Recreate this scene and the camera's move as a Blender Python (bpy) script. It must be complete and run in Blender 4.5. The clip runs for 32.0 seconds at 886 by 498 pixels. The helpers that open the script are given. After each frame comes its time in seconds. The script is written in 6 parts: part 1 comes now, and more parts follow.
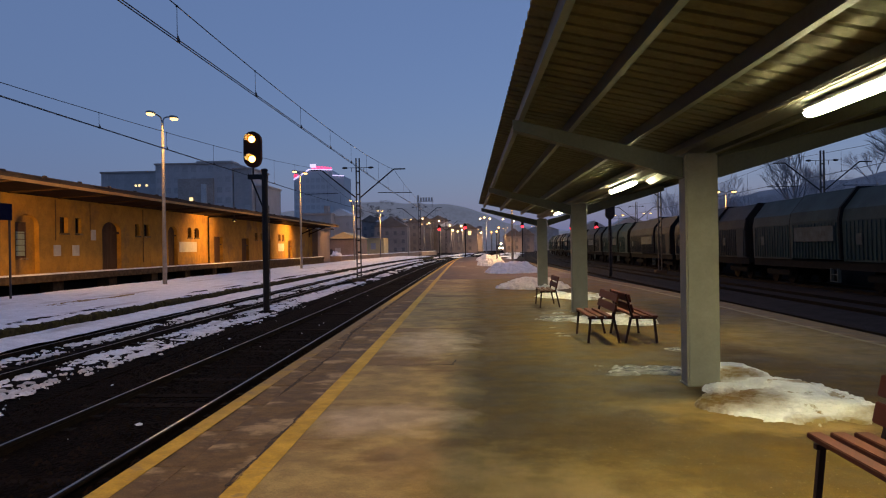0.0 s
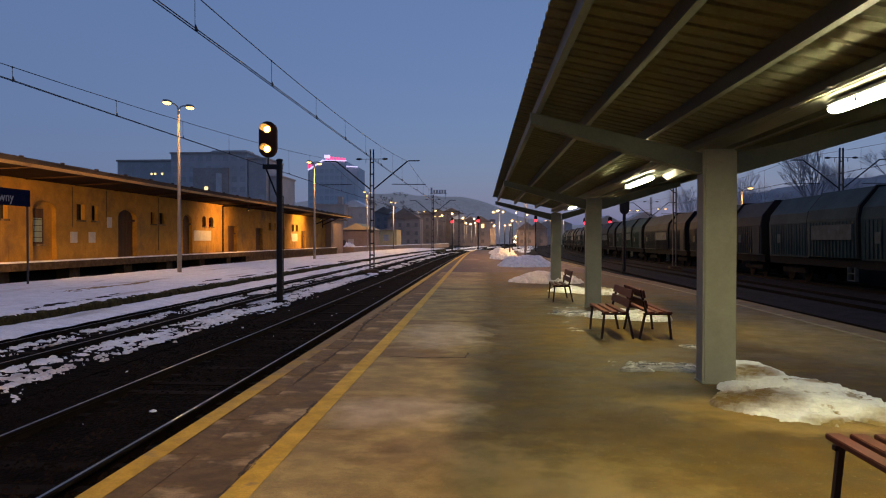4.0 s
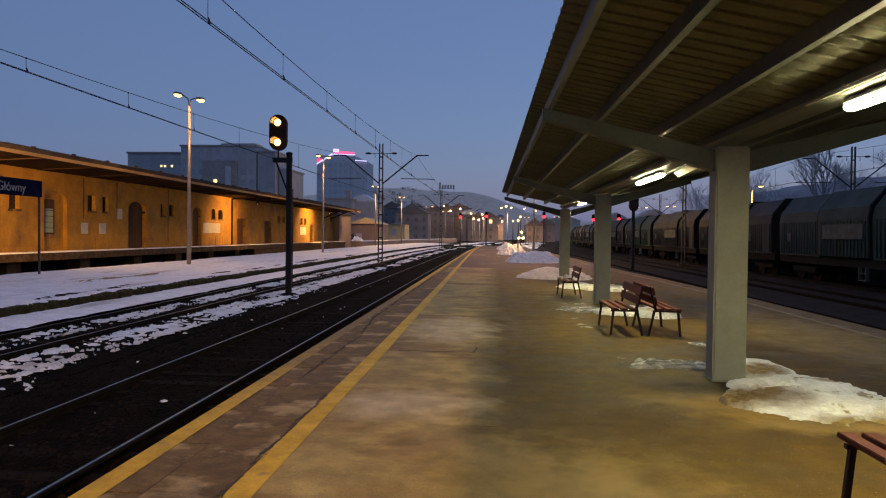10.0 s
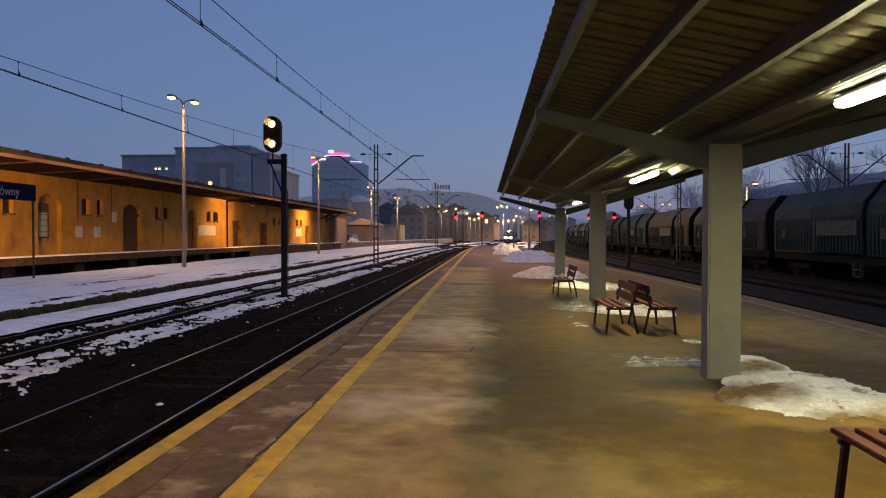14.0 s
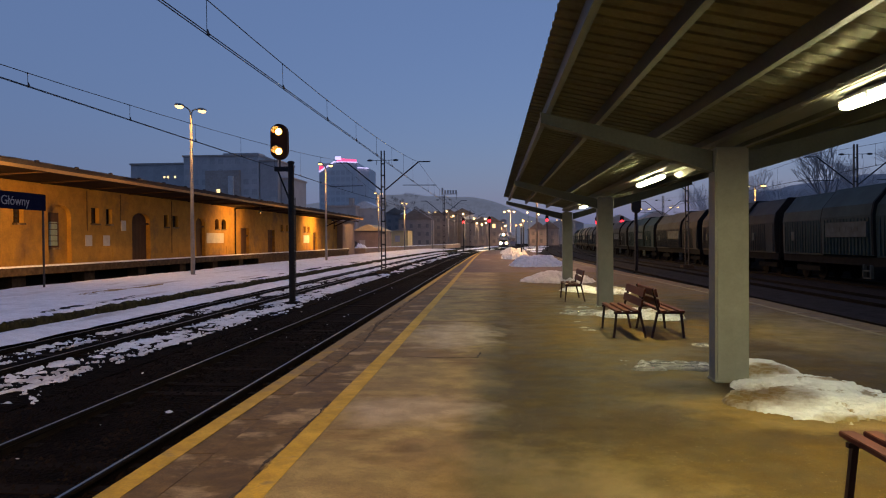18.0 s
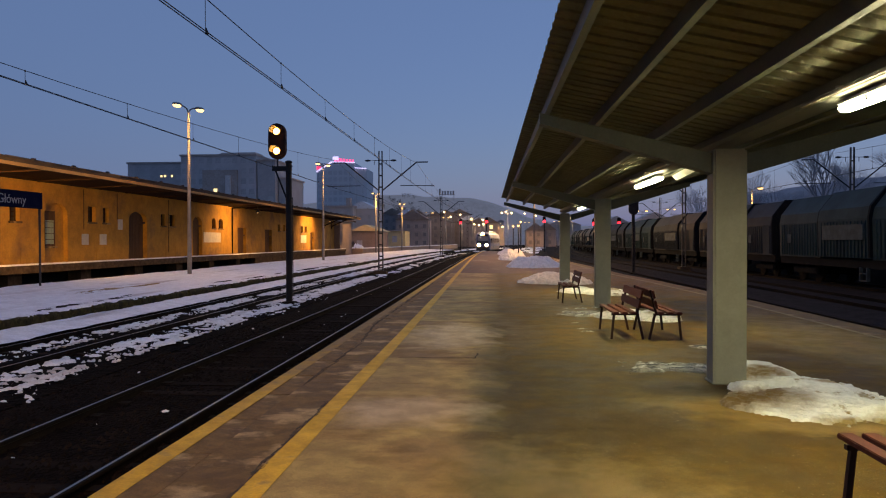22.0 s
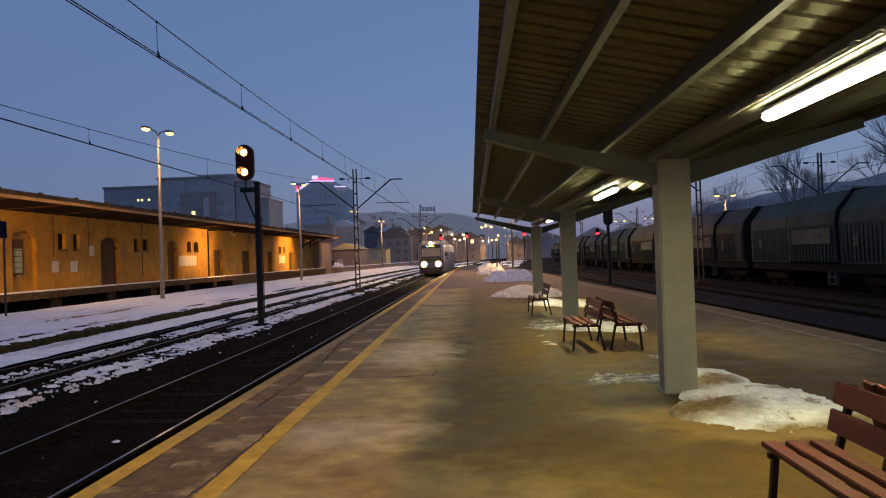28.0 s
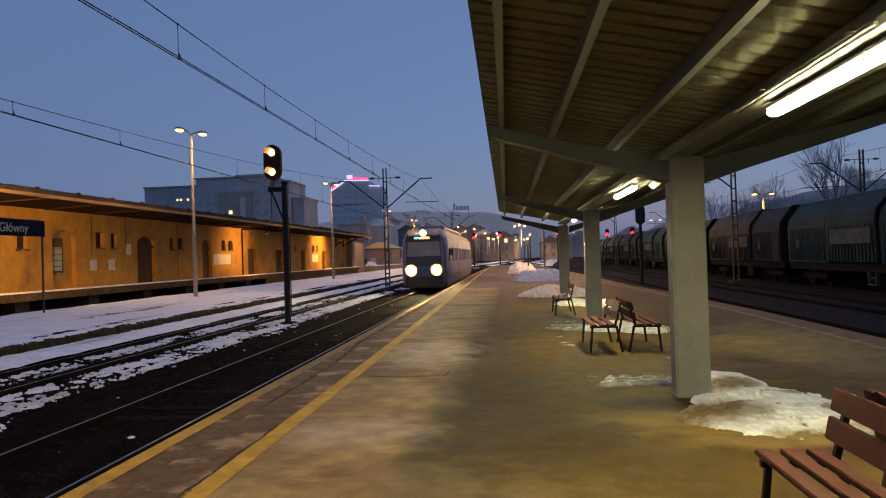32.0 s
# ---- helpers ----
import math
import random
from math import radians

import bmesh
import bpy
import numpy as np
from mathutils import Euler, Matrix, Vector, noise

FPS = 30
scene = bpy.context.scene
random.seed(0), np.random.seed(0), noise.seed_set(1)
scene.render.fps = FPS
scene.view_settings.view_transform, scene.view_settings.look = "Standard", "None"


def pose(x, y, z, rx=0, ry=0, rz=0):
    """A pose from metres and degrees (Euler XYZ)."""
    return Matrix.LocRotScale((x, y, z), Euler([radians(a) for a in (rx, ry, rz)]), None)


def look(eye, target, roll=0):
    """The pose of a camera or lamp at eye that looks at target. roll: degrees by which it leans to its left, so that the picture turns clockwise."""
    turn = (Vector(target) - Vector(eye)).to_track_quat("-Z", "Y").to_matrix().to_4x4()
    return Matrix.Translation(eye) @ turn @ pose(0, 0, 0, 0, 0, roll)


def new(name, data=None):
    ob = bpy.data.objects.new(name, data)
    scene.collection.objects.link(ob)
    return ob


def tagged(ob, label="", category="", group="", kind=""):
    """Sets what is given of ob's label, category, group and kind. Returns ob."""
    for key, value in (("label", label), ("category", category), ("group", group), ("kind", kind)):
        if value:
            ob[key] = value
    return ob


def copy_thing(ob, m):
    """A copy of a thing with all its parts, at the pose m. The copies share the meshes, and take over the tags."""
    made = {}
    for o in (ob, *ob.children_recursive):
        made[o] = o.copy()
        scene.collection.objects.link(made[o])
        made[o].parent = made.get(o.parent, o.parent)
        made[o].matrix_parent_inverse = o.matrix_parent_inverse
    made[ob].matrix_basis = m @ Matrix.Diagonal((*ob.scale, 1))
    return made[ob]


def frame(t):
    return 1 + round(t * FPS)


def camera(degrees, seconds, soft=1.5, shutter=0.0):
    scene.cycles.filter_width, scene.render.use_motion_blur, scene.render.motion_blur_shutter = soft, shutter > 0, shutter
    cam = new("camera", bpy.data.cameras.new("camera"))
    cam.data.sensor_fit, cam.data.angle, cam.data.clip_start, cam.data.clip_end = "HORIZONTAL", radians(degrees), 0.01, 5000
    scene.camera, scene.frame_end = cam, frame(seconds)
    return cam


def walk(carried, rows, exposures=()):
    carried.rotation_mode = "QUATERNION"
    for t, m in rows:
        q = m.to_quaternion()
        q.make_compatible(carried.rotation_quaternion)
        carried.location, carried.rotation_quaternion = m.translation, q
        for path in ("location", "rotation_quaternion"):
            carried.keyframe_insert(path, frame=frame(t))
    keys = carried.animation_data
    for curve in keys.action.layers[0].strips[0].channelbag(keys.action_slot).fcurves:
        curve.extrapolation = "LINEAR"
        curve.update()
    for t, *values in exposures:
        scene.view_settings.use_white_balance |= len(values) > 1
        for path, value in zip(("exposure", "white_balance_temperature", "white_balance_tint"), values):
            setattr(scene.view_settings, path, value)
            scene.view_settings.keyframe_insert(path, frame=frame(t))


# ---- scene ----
cam = camera(66, 32.0, soft=1.1)
CAMERA_ROWS = [
    (0, pose(0.034, 0.003, 1.604, 89.872, 0.859, 2.502)),
    (0.5, pose(0.035, 0.003, 1.605, 89.929, 1.002, 2.587)),
    (1, pose(0.037, -0.004, 1.606, 89.883, 0.965, 2.532)),
    (1.5, pose(0.031, 0.019, 1.610, 89.928, 0.056, 2.516)),
    (2, pose(0.013, 0.019, 1.610, 90.067, 0.384, 2.917)),
    (2.5, pose(0.017, 0.011, 1.600, 89.669, 0.707, 3.098)),
    (3, pose(0.015, 0.009, 1.602, 89.438, 0.485, 3.197)),
    (3.5, pose(0.014, 0.029, 1.605, 89.331, 0.276, 3.370)),
    (5.5, pose(-0.022, 0.014, 1.603, 89.095, -0.887, 3.991)),
    (6, pose(-0.028, 0.028, 1.596, 89.058, -0.784, 4.147)),
    (6.5, pose(-0.034, 0.022, 1.597, 89.024, -1.110, 4.417)),
    (7, pose(-0.036, 0.026, 1.595, 88.910, -1.093, 4.386)),
    (7.5, pose(-0.031, 0.039, 1.597, 88.822, -0.731, 4.772)),
    (8, pose(-0.021, 0.012, 1.598, 89.062, -0.664, 4.683)),
    (8.5, pose(-0.015, 0.009, 1.598, 89.153, -0.736, 4.569)),
    (9, pose(-0.017, 0.013, 1.597, 89.073, -0.602, 4.399)),
    (9.5, pose(-0.021, 0.019, 1.596, 88.950, -0.719, 4.338)),
    (10, pose(-0.024, 0.011, 1.597, 88.837, -0.663, 4.217)),
    (10.5, pose(-0.015, 0.012, 1.599, 88.918, -0.668, 4.040)),
    (11, pose(-0.016, -0.003, 1.601, 89.199, -0.336, 4.027)),
    (11.5, pose(-0.003, 0.002, 1.605, 89.380, -0.041, 3.954)),
    (12, pose(0.007, -0.001, 1.597, 89.331, 0.660, 4.192)),
    (12.5, pose(0.012, -0.016, 1.603, 89.331, 0.509, 3.904)),
    (13, pose(0.016, 0.006, 1.596, 89.312, 0.279, 3.796)),
    (13.5, pose(0.001, 0.013, 1.597, 89.031, 0.008, 3.893)),
    (14, pose(-0.008, 0.007, 1.597, 88.854, -0.112, 3.873)),
    (14.5, pose(0.002, 0.014, 1.602, 88.621, 0.167, 4.230)),
    (16.5, pose(0.000, 0.000, 1.596, 89.112, 0.085, 4.479)),
    (17, pose(0.002, -0.004, 1.596, 89.094, 0.304, 4.485)),
    (17.5, pose(0.007, -0.007, 1.602, 89.174, 0.347, 4.442)),
    (18, pose(0.010, -0.008, 1.604, 89.294, 0.441, 4.510)),
    (18.5, pose(0.003, -0.012, 1.603, 89.241, 0.445, 4.624)),
    (19, pose(0.000, 0.000, 1.600, 89.193, 0.150, 4.592)),
    (19.5, pose(-0.004, 0.004, 1.601, 89.132, 0.029, 4.536)),
    (20, pose(-0.004, -0.001, 1.604, 89.276, 0.091, 4.466)),
    (20.5, pose(-0.002, 0.004, 1.602, 89.582, 0.036, 4.532)),
    (21, pose(0.000, -0.002, 1.601, 89.567, 0.205, 4.524)),
    (21.5, pose(0.005, 0.011, 1.600, 89.433, 0.226, 4.398)),
    (22, pose(-0.004, 0.001, 1.599, 89.351, 0.130, 4.269)),
    (22.5, pose(-0.003, -0.006, 1.600, 89.361, 0.135, 4.282)),
    (23, pose(0.034, -0.003, 1.598, 89.049, 1.252, 3.978)),
    (23.5, pose(0.198, 0.052, 1.625, 89.583, 0.406, 3.316)),
    (24, pose(0.321, 0.069, 1.619, 90.176, 1.216, 3.376)),
    (24.5, pose(0.301, 0.014, 1.606, 90.413, 1.391, 3.644)),
    (25, pose(0.330, 0.031, 1.613, 90.263, 1.253, 3.123)),
    (25.5, pose(0.344, 0.047, 1.605, 90.532, 1.513, 2.820)),
    (27.5, pose(0.375, 0.050, 1.613, 90.533, 1.918, 2.742)),
    (28, pose(0.381, 0.060, 1.613, 90.632, 1.900, 2.814)),
    (28.5, pose(0.384, 0.060, 1.615, 90.760, 2.016, 3.153)),
    (29, pose(0.384, 0.065, 1.612, 90.597, 1.889, 3.091)),
    (29.5, pose(0.377, 0.067, 1.615, 90.615, 1.680, 3.055)),
    (30, pose(0.362, 0.045, 1.613, 90.802, 1.527, 3.412)),
    (30.5, pose(0.345, 0.035, 1.609, 90.833, 1.438, 3.768)),
    (31, pose(0.384, 0.060, 1.604, 90.333, 3.392, 4.400)),
    (31.5, pose(0.561, 0.137, 1.619, 90.493, 1.632, 5.107)),
    (32, pose(0.680, 0.138, 1.610, 90.644, 1.794, 5.694)),
]
walk(cam, CAMERA_ROWS)

# ---- world and light ----
world = bpy.data.worlds.new("dusk_sky")
scene.world = world
world.use_nodes = True
wn = world.node_tree
sky = wn.nodes.new("ShaderNodeTexSky")
sky.sky_type = "NISHITA"
sky.sun_disc = False
sky.sun_elevation = radians(-3.5)
sky.sun_rotation = radians(22)
sky.air_density, sky.dust_density, sky.ozone_density = 1.2, 1.5, 2.0
bgn = wn.nodes["Background"]
# even dusk cloud over a faint clear-sky gradient
cloud = wn.nodes.new("ShaderNodeMix")
cloud.data_type, cloud.blend_type = "RGBA", "ADD"
cloud.inputs[0].default_value = 1.0
cloud.inputs[6].default_value = (0.094, 0.154, 0.308, 1)
lift = wn.nodes.new("ShaderNodeVectorMath")
lift.operation = "SCALE"
lift.inputs["Scale"].default_value = 0.95
wn.links.new(sky.outputs[0], lift.inputs[0])
wn.links.new(lift.outputs[0], cloud.inputs[7])
wn.links.new(cloud.outputs[2], bgn.inputs[0])
# an overcast sky is brighter overhead than round the horizon
aloft = wn.nodes.new("ShaderNodeTexCoord")
height = wn.nodes.new("ShaderNodeSeparateXYZ")
wn.links.new(aloft.outputs["Generated"], height.inputs[0])
dome = wn.nodes.new("ShaderNodeMapRange")
for i_, v_ in ((1, 0.36), (2, 0.95), (3, 1.0), (4, 1.65)):
    dome.inputs[i_].default_value = v_
wn.links.new(height.outputs[2], dome.inputs[0])
wn.links.new(dome.outputs[0], bgn.inputs[1])


def lamp(name, kind, at, power, colour, size=0.1, target=None, spot=120, blend=0.6):
    d = bpy.data.lights.new(name, kind)
    d.energy, d.color = power, colour
    ob = new(name, d)
    ob.matrix_world = look(at, target) if target is not None else pose(*at)
    if kind == "AREA":
        d.shape, d.size, d.size_y = "RECTANGLE", size[0], size[1]
    else:
        d.shadow_soft_size = size
    if kind == "SPOT":
        d.spot_size, d.spot_blend = radians(spot), blend
    return ob


SODIUM = (1.0, 0.48, 0.12)
TUBE = (1.0, 0.87, 0.40)

# ---- materials ----


def mat(name, a, b=None, scale=3.0, rough=0.7, rough2=None, metal=0.0, fine=60.0, bump=0.15, dist=0.01, stretch=(1, 1, 1), vary=0.0, contrast=(0.35, 0.65), third=None, third_at=(0.55, 0.7), third_scale=0.5, third_stretch=None, spec=0.5, grain=0.72, mid=0.0, mid_dark=0.7, other=None, across=(0, 1), speck=None, sharp=0.3, spots=()):
    m = bpy.data.materials.new(name)
    m.use_nodes = True
    t = m.node_tree
    p = t.nodes["Principled BSDF"]
    co = t.nodes.new("ShaderNodeTexCoord")
    mp = t.nodes.new("ShaderNodeMapping")
    mp.inputs["Scale"].default_value = stretch
    t.links.new(co.outputs["Object"], mp.inputs[0])

    def noisy(s, detail=4.0, own=None):
        n = t.nodes.new("ShaderNodeTexNoise")
        n.inputs["Roughness"].default_value = 0.62 if detail > 5 else 0.5
        if own:
            m2 = t.nodes.new("ShaderNodeMapping")
            m2.inputs["Scale"].default_value = own
            t.links.new(co.outputs["Object"], m2.inputs[0])
            n.inputs["Scale"].default_value, n.inputs["Detail"].default_value = s, detail
            t.links.new(m2.outputs[0], n.inputs["Vector"])
            return n.outputs["Fac"]
        n.inputs["Scale"].default_value, n.inputs["Detail"].default_value = s, detail
        t.links.new(mp.outputs[0], n.inputs["Vector"])
        return n.outputs["Fac"]

    def ramp(src, lo, hi):
        r = t.nodes.new("ShaderNodeMapRange")
        r.inputs[1].default_value, r.inputs[2].default_value = lo, hi
        t.links.new(src, r.inputs[0])
        return r.outputs[0]

    def mix(f, c1, c2, mode="MIX"):
        x = t.nodes.new("ShaderNodeMix")
        x.data_type, x.blend_type = "RGBA", mode
        for i, v in ((0, f), (6, c1), (7, c2)):
            if isinstance(v, (int, float)):
                x.inputs[i].default_value = v
            elif isinstance(v, tuple):
                x.inputs[i].default_value = (*v, 1)
            else:
                t.links.new(v, x.inputs[i])
        return x.outputs[2]

    big = ramp(noisy(scale, 7.0), *contrast)
    small = noisy(fine, 3.0)
    col = mix(big, tuple(a), tuple(b or a))
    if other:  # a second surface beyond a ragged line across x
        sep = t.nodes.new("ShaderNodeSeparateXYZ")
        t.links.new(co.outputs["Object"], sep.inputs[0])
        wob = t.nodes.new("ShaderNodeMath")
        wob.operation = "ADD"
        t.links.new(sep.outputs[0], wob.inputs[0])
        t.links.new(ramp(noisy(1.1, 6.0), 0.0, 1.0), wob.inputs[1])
    if third:
        col = mix(ramp(noisy(third_scale, 6.0, third_stretch), *third_at), col, tuple(third))
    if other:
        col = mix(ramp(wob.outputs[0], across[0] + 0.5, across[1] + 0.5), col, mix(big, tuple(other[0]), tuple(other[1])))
    for sx, sy, r, stretch_y, tint in spots:  # worn, damp, muddy or brightened places of their own outline
        m3 = t.nodes.new("ShaderNodeMapping")
        m3.vector_type = "POINT"
        m3.inputs["Location"].default_value = (-sx / r, -sy / (r * stretch_y), 0)
        m3.inputs["Scale"].default_value = (1 / r, 1 / (r * stretch_y), 0)
        t.links.new(co.outputs["Object"], m3.inputs[0])
        ln = t.nodes.new("ShaderNodeVectorMath")
        ln.operation = "LENGTH"
        t.links.new(m3.outputs[0], ln.inputs[0])
        wb = t.nodes.new("ShaderNodeMath")
        wb.operation = "MULTIPLY_ADD"
        wb.inputs[1].default_value = 1.5
        t.links.new(noisy(2.2, 7.0), wb.inputs[0])
        t.links.new(ln.outputs["Value"], wb.inputs[2])
        col = mix(ramp(wb.outputs[0], 1.25, 1.85), tuple(tint), col)
    if mid:
        col = mix(ramp(noisy(mid, 6.0), 0.4, 0.6), mix(1.0, col, (mid_dark, mid_dark, mid_dark), "MULTIPLY"), col)
    col = mix(ramp(small, 0.5 - sharp, 0.5 + sharp), mix(1.0, col, (grain, grain, grain), "MULTIPLY"), col)
    if speck:
        col = mix(ramp(noisy(fine * 0.4, 1.0), 0.68, 0.74), col, tuple(speck))
    if vary:
        oi = t.nodes.new("ShaderNodeObjectInfo")
        hs = t.nodes.new("ShaderNodeHueSaturation")
        t.links.new(ramp(oi.outputs["Random"], 0, 1), hs.inputs["Value"])
        vr = t.nodes.new("ShaderNodeMapRange")
        vr.inputs[3].default_value, vr.inputs[4].default_value = 1 - vary, 1 + vary
        t.links.new(oi.outputs["Random"], vr.inputs[0])
        t.links.new(vr.outputs[0], hs.inputs["Value"])
        t.links.new(col, hs.inputs["Color"])
        col = hs.outputs[0]
    t.links.new(col, p.inputs["Base Color"])
    p.inputs["Metallic"].default_value = metal
    p.inputs["Specular IOR Level"].default_value = spec
    if rough2 is None:
        rough2 = rough
    rr = t.nodes.new("ShaderNodeMapRange")
    rr.inputs[3].default_value, rr.inputs[4].default_value = rough, rough2
    t.links.new(big, rr.inputs[0])
    t.links.new(rr.outputs[0], p.inputs["Roughness"])
    if bump:
        bp = t.nodes.new("ShaderNodeBump")
        bp.inputs["Strength"].default_value, bp.inputs["Distance"].default_value = bump, dist
        t.links.new(small, bp.inputs["Height"])
        t.links.new(bp.outputs[0], p.inputs["Normal"])
    return m


def glow(name, colour, power):
    m = bpy.data.materials.new(name)
    m.use_nodes = True
    p = m.node_tree.nodes["Principled BSDF"]
    p.inputs["Base Color"].default_value = (*colour, 1)
    p.inputs["Emission Color"].default_value = (*colour, 1)
    p.inputs["Emission Strength"].default_value = power
    return m


def glassy(name, colour=(0.03, 0.035, 0.04), rough=0.08):
    m = bpy.data.materials.new(name)
    m.use_nodes = True
    p = m.node_tree.nodes["Principled BSDF"]
    p.inputs["Base Color"].default_value = (*colour, 1)
    p.inputs["Roughness"].default_value = rough
    return m


M_JOINT = mat("dirt_filled_joint", (0.035, 0.026, 0.017), (0.08, 0.057, 0.032), 9, 0.95, fine=60, bump=0.5)
M_CONCRETE = mat("concrete", (0.215, 0.132, 0.045), (0.145, 0.088, 0.029), 1.8, 0.8, 0.7, fine=100, bump=0.3, grain=0.6, sharp=0.2, mid=6.0, mid_dark=0.66, vary=0.06, contrast=(0.43, 0.57), third=(0.46, 0.32, 0.15), third_at=(0.53, 0.60), third_scale=1.6, third_stretch=(0.6, 1, 1), spec=0.3)
# the pale spot at x 5.3 brightens the right side in colour
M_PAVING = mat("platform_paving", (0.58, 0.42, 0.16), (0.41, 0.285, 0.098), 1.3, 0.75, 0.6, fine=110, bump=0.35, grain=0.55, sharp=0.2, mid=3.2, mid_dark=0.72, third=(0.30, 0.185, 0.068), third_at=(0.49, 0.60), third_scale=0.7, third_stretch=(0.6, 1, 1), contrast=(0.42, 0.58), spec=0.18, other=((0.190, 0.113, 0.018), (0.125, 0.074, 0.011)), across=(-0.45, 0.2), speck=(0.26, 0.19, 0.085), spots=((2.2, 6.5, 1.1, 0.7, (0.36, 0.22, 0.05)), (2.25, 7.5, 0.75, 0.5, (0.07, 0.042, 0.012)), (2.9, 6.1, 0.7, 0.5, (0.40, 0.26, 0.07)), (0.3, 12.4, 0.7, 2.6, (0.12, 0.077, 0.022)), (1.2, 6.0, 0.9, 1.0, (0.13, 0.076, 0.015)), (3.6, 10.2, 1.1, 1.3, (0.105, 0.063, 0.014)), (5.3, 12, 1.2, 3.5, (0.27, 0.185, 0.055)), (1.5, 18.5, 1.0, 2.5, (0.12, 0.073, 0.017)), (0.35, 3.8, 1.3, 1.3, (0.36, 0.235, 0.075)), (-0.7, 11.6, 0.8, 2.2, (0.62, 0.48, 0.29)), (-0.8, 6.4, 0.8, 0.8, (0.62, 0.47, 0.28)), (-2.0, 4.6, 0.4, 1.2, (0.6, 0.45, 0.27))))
M_YELLOW = mat("yellow_paint", (0.78, 0.46, 0.006), (0.62, 0.365, 0.010), 2.2, 0.6, 0.75, fine=60, bump=0.2, mid=7.0, mid_dark=0.78, third=(0.22, 0.155, 0.06), third_at=(0.6, 0.74), third_scale=3.5, spots=((-2.5, 13.5, 0.55, 13, (0.24, 0.145, 0.025)),))
M_FADED = mat("faded_line_paint", (0.34, 0.27, 0.11), (0.22, 0.165, 0.062), 2.2, 0.75, fine=60, bump=0.2, mid=6.0, mid_dark=0.7)
# paler copy of the ballast: haze over the right-hand tracks put into colour
M_HAZE_BALLAST = mat("haze_lifted_ballast", (0.018, 0.019, 0.021), (0.030, 0.030, 0.032), 2.0, 0.95, fine=14, bump=1.0, dist=0.05, grain=0.5, spec=0.03)
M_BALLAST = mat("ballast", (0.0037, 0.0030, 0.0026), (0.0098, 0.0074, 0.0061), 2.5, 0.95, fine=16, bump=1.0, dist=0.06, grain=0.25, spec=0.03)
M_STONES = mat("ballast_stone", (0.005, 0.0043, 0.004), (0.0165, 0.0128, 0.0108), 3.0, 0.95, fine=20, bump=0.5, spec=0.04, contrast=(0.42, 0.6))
M_GROUND = mat("trackside_ground", (0.009, 0.0075, 0.006), (0.022, 0.018, 0.014), 0.4, 0.95, fine=6, bump=0.6, dist=0.05, spec=0.05)
M_RAIL_TOP = mat("polished_rail", (0.42, 0.41, 0.40), (0.28, 0.27, 0.26), 3, 0.3, 0.4, metal=1.0, bump=0.05)
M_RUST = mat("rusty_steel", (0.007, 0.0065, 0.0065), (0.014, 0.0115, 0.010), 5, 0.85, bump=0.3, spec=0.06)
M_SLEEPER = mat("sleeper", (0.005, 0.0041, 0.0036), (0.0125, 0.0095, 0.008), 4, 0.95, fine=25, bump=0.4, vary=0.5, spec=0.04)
M_SNOW = mat("old_snow", (0.92, 0.94, 0.97), (0.83, 0.86, 0.91), 1.2, 0.75, 0.6, fine=22, bump=0.9, dist=0.04, mid=2.5, mid_dark=0.86, third=(0.46, 0.43, 0.41), third_at=(0.56, 0.72), third_scale=0.9, third_stretch=(1.3, 0.13, 1))
M_DIRTY_SNOW = mat("dirty_snow", (0.94, 0.92, 0.88), (0.84, 0.79, 0.70), 3.0, 0.5, 0.4, fine=24, bump=0.9, dist=0.04, mid=8.0, mid_dark=0.86, third=(0.42, 0.30, 0.13), third_at=(0.53, 0.64), third_scale=2.2)
M_COLUMN_SNOW = mat("trodden_muddy_snow", (0.97, 0.96, 0.92), (0.93, 0.91, 0.84), 2.2, 0.5, 0.4, fine=13, bump=0.9, dist=0.035, grain=0.9, mid=7.0, mid_dark=0.92, third=(0.34, 0.235, 0.085), third_at=(0.61, 0.66), third_scale=2.4, spots=((-0.72, -0.25, 0.85, 0.6, (0.22, 0.135, 0.04)), (-0.05, 1.0, 0.45, 0.6, (0.32, 0.21, 0.08)), (0.15, -1.05, 0.42, 0.42, (0.33, 0.23, 0.07)), (0.75, -0.9, 0.4, 0.5, (0.33, 0.23, 0.07)), (0.45, 0.35, 0.26, 0.6, (0.42, 0.29, 0.12))))
M_ICE = mat("grey_ice", (0.55, 0.51, 0.42), (0.32, 0.28, 0.19), 4.0, 0.12, 0.35, fine=40, bump=0.9, dist=0.03, mid=8.0, mid_dark=0.6)
M_STAIN = mat("muddy_stain", (0.20, 0.13, 0.045), (0.33, 0.23, 0.085), 5.0, 0.7, 0.6, fine=70, bump=0.2, spec=0.3)
M_HEAP = mat("shovelled_snow", (0.95, 0.92, 0.86), (0.86, 0.82, 0.76), 1.2, 0.75, 0.6, fine=16, bump=0.8, dist=0.05, mid=3.0, mid_dark=0.82)
M_MOSS = mat("mossy_concrete", (0.060, 0.056, 0.018), (0.034, 0.029, 0.018), 2.6, 0.95, fine=20, bump=0.9, dist=0.03, mid=4.0, mid_dark=0.5, spec=0.1, third=(0.105, 0.10, 0.028), third_at=(0.52, 0.62), third_scale=3.0)
M_CANOPY_STEEL = mat("painted_steel", (0.104, 0.110, 0.085), (0.085, 0.09, 0.07), 3, 0.5, fine=30, bump=0.04)
M_SHEET = mat("corrugated_sheet", (0.214, 0.213, 0.147), (0.174, 0.173, 0.119), 1.2, 0.85, 0.9, fine=25, bump=0.04, spec=0.12, mid=5.0, mid_dark=0.86)
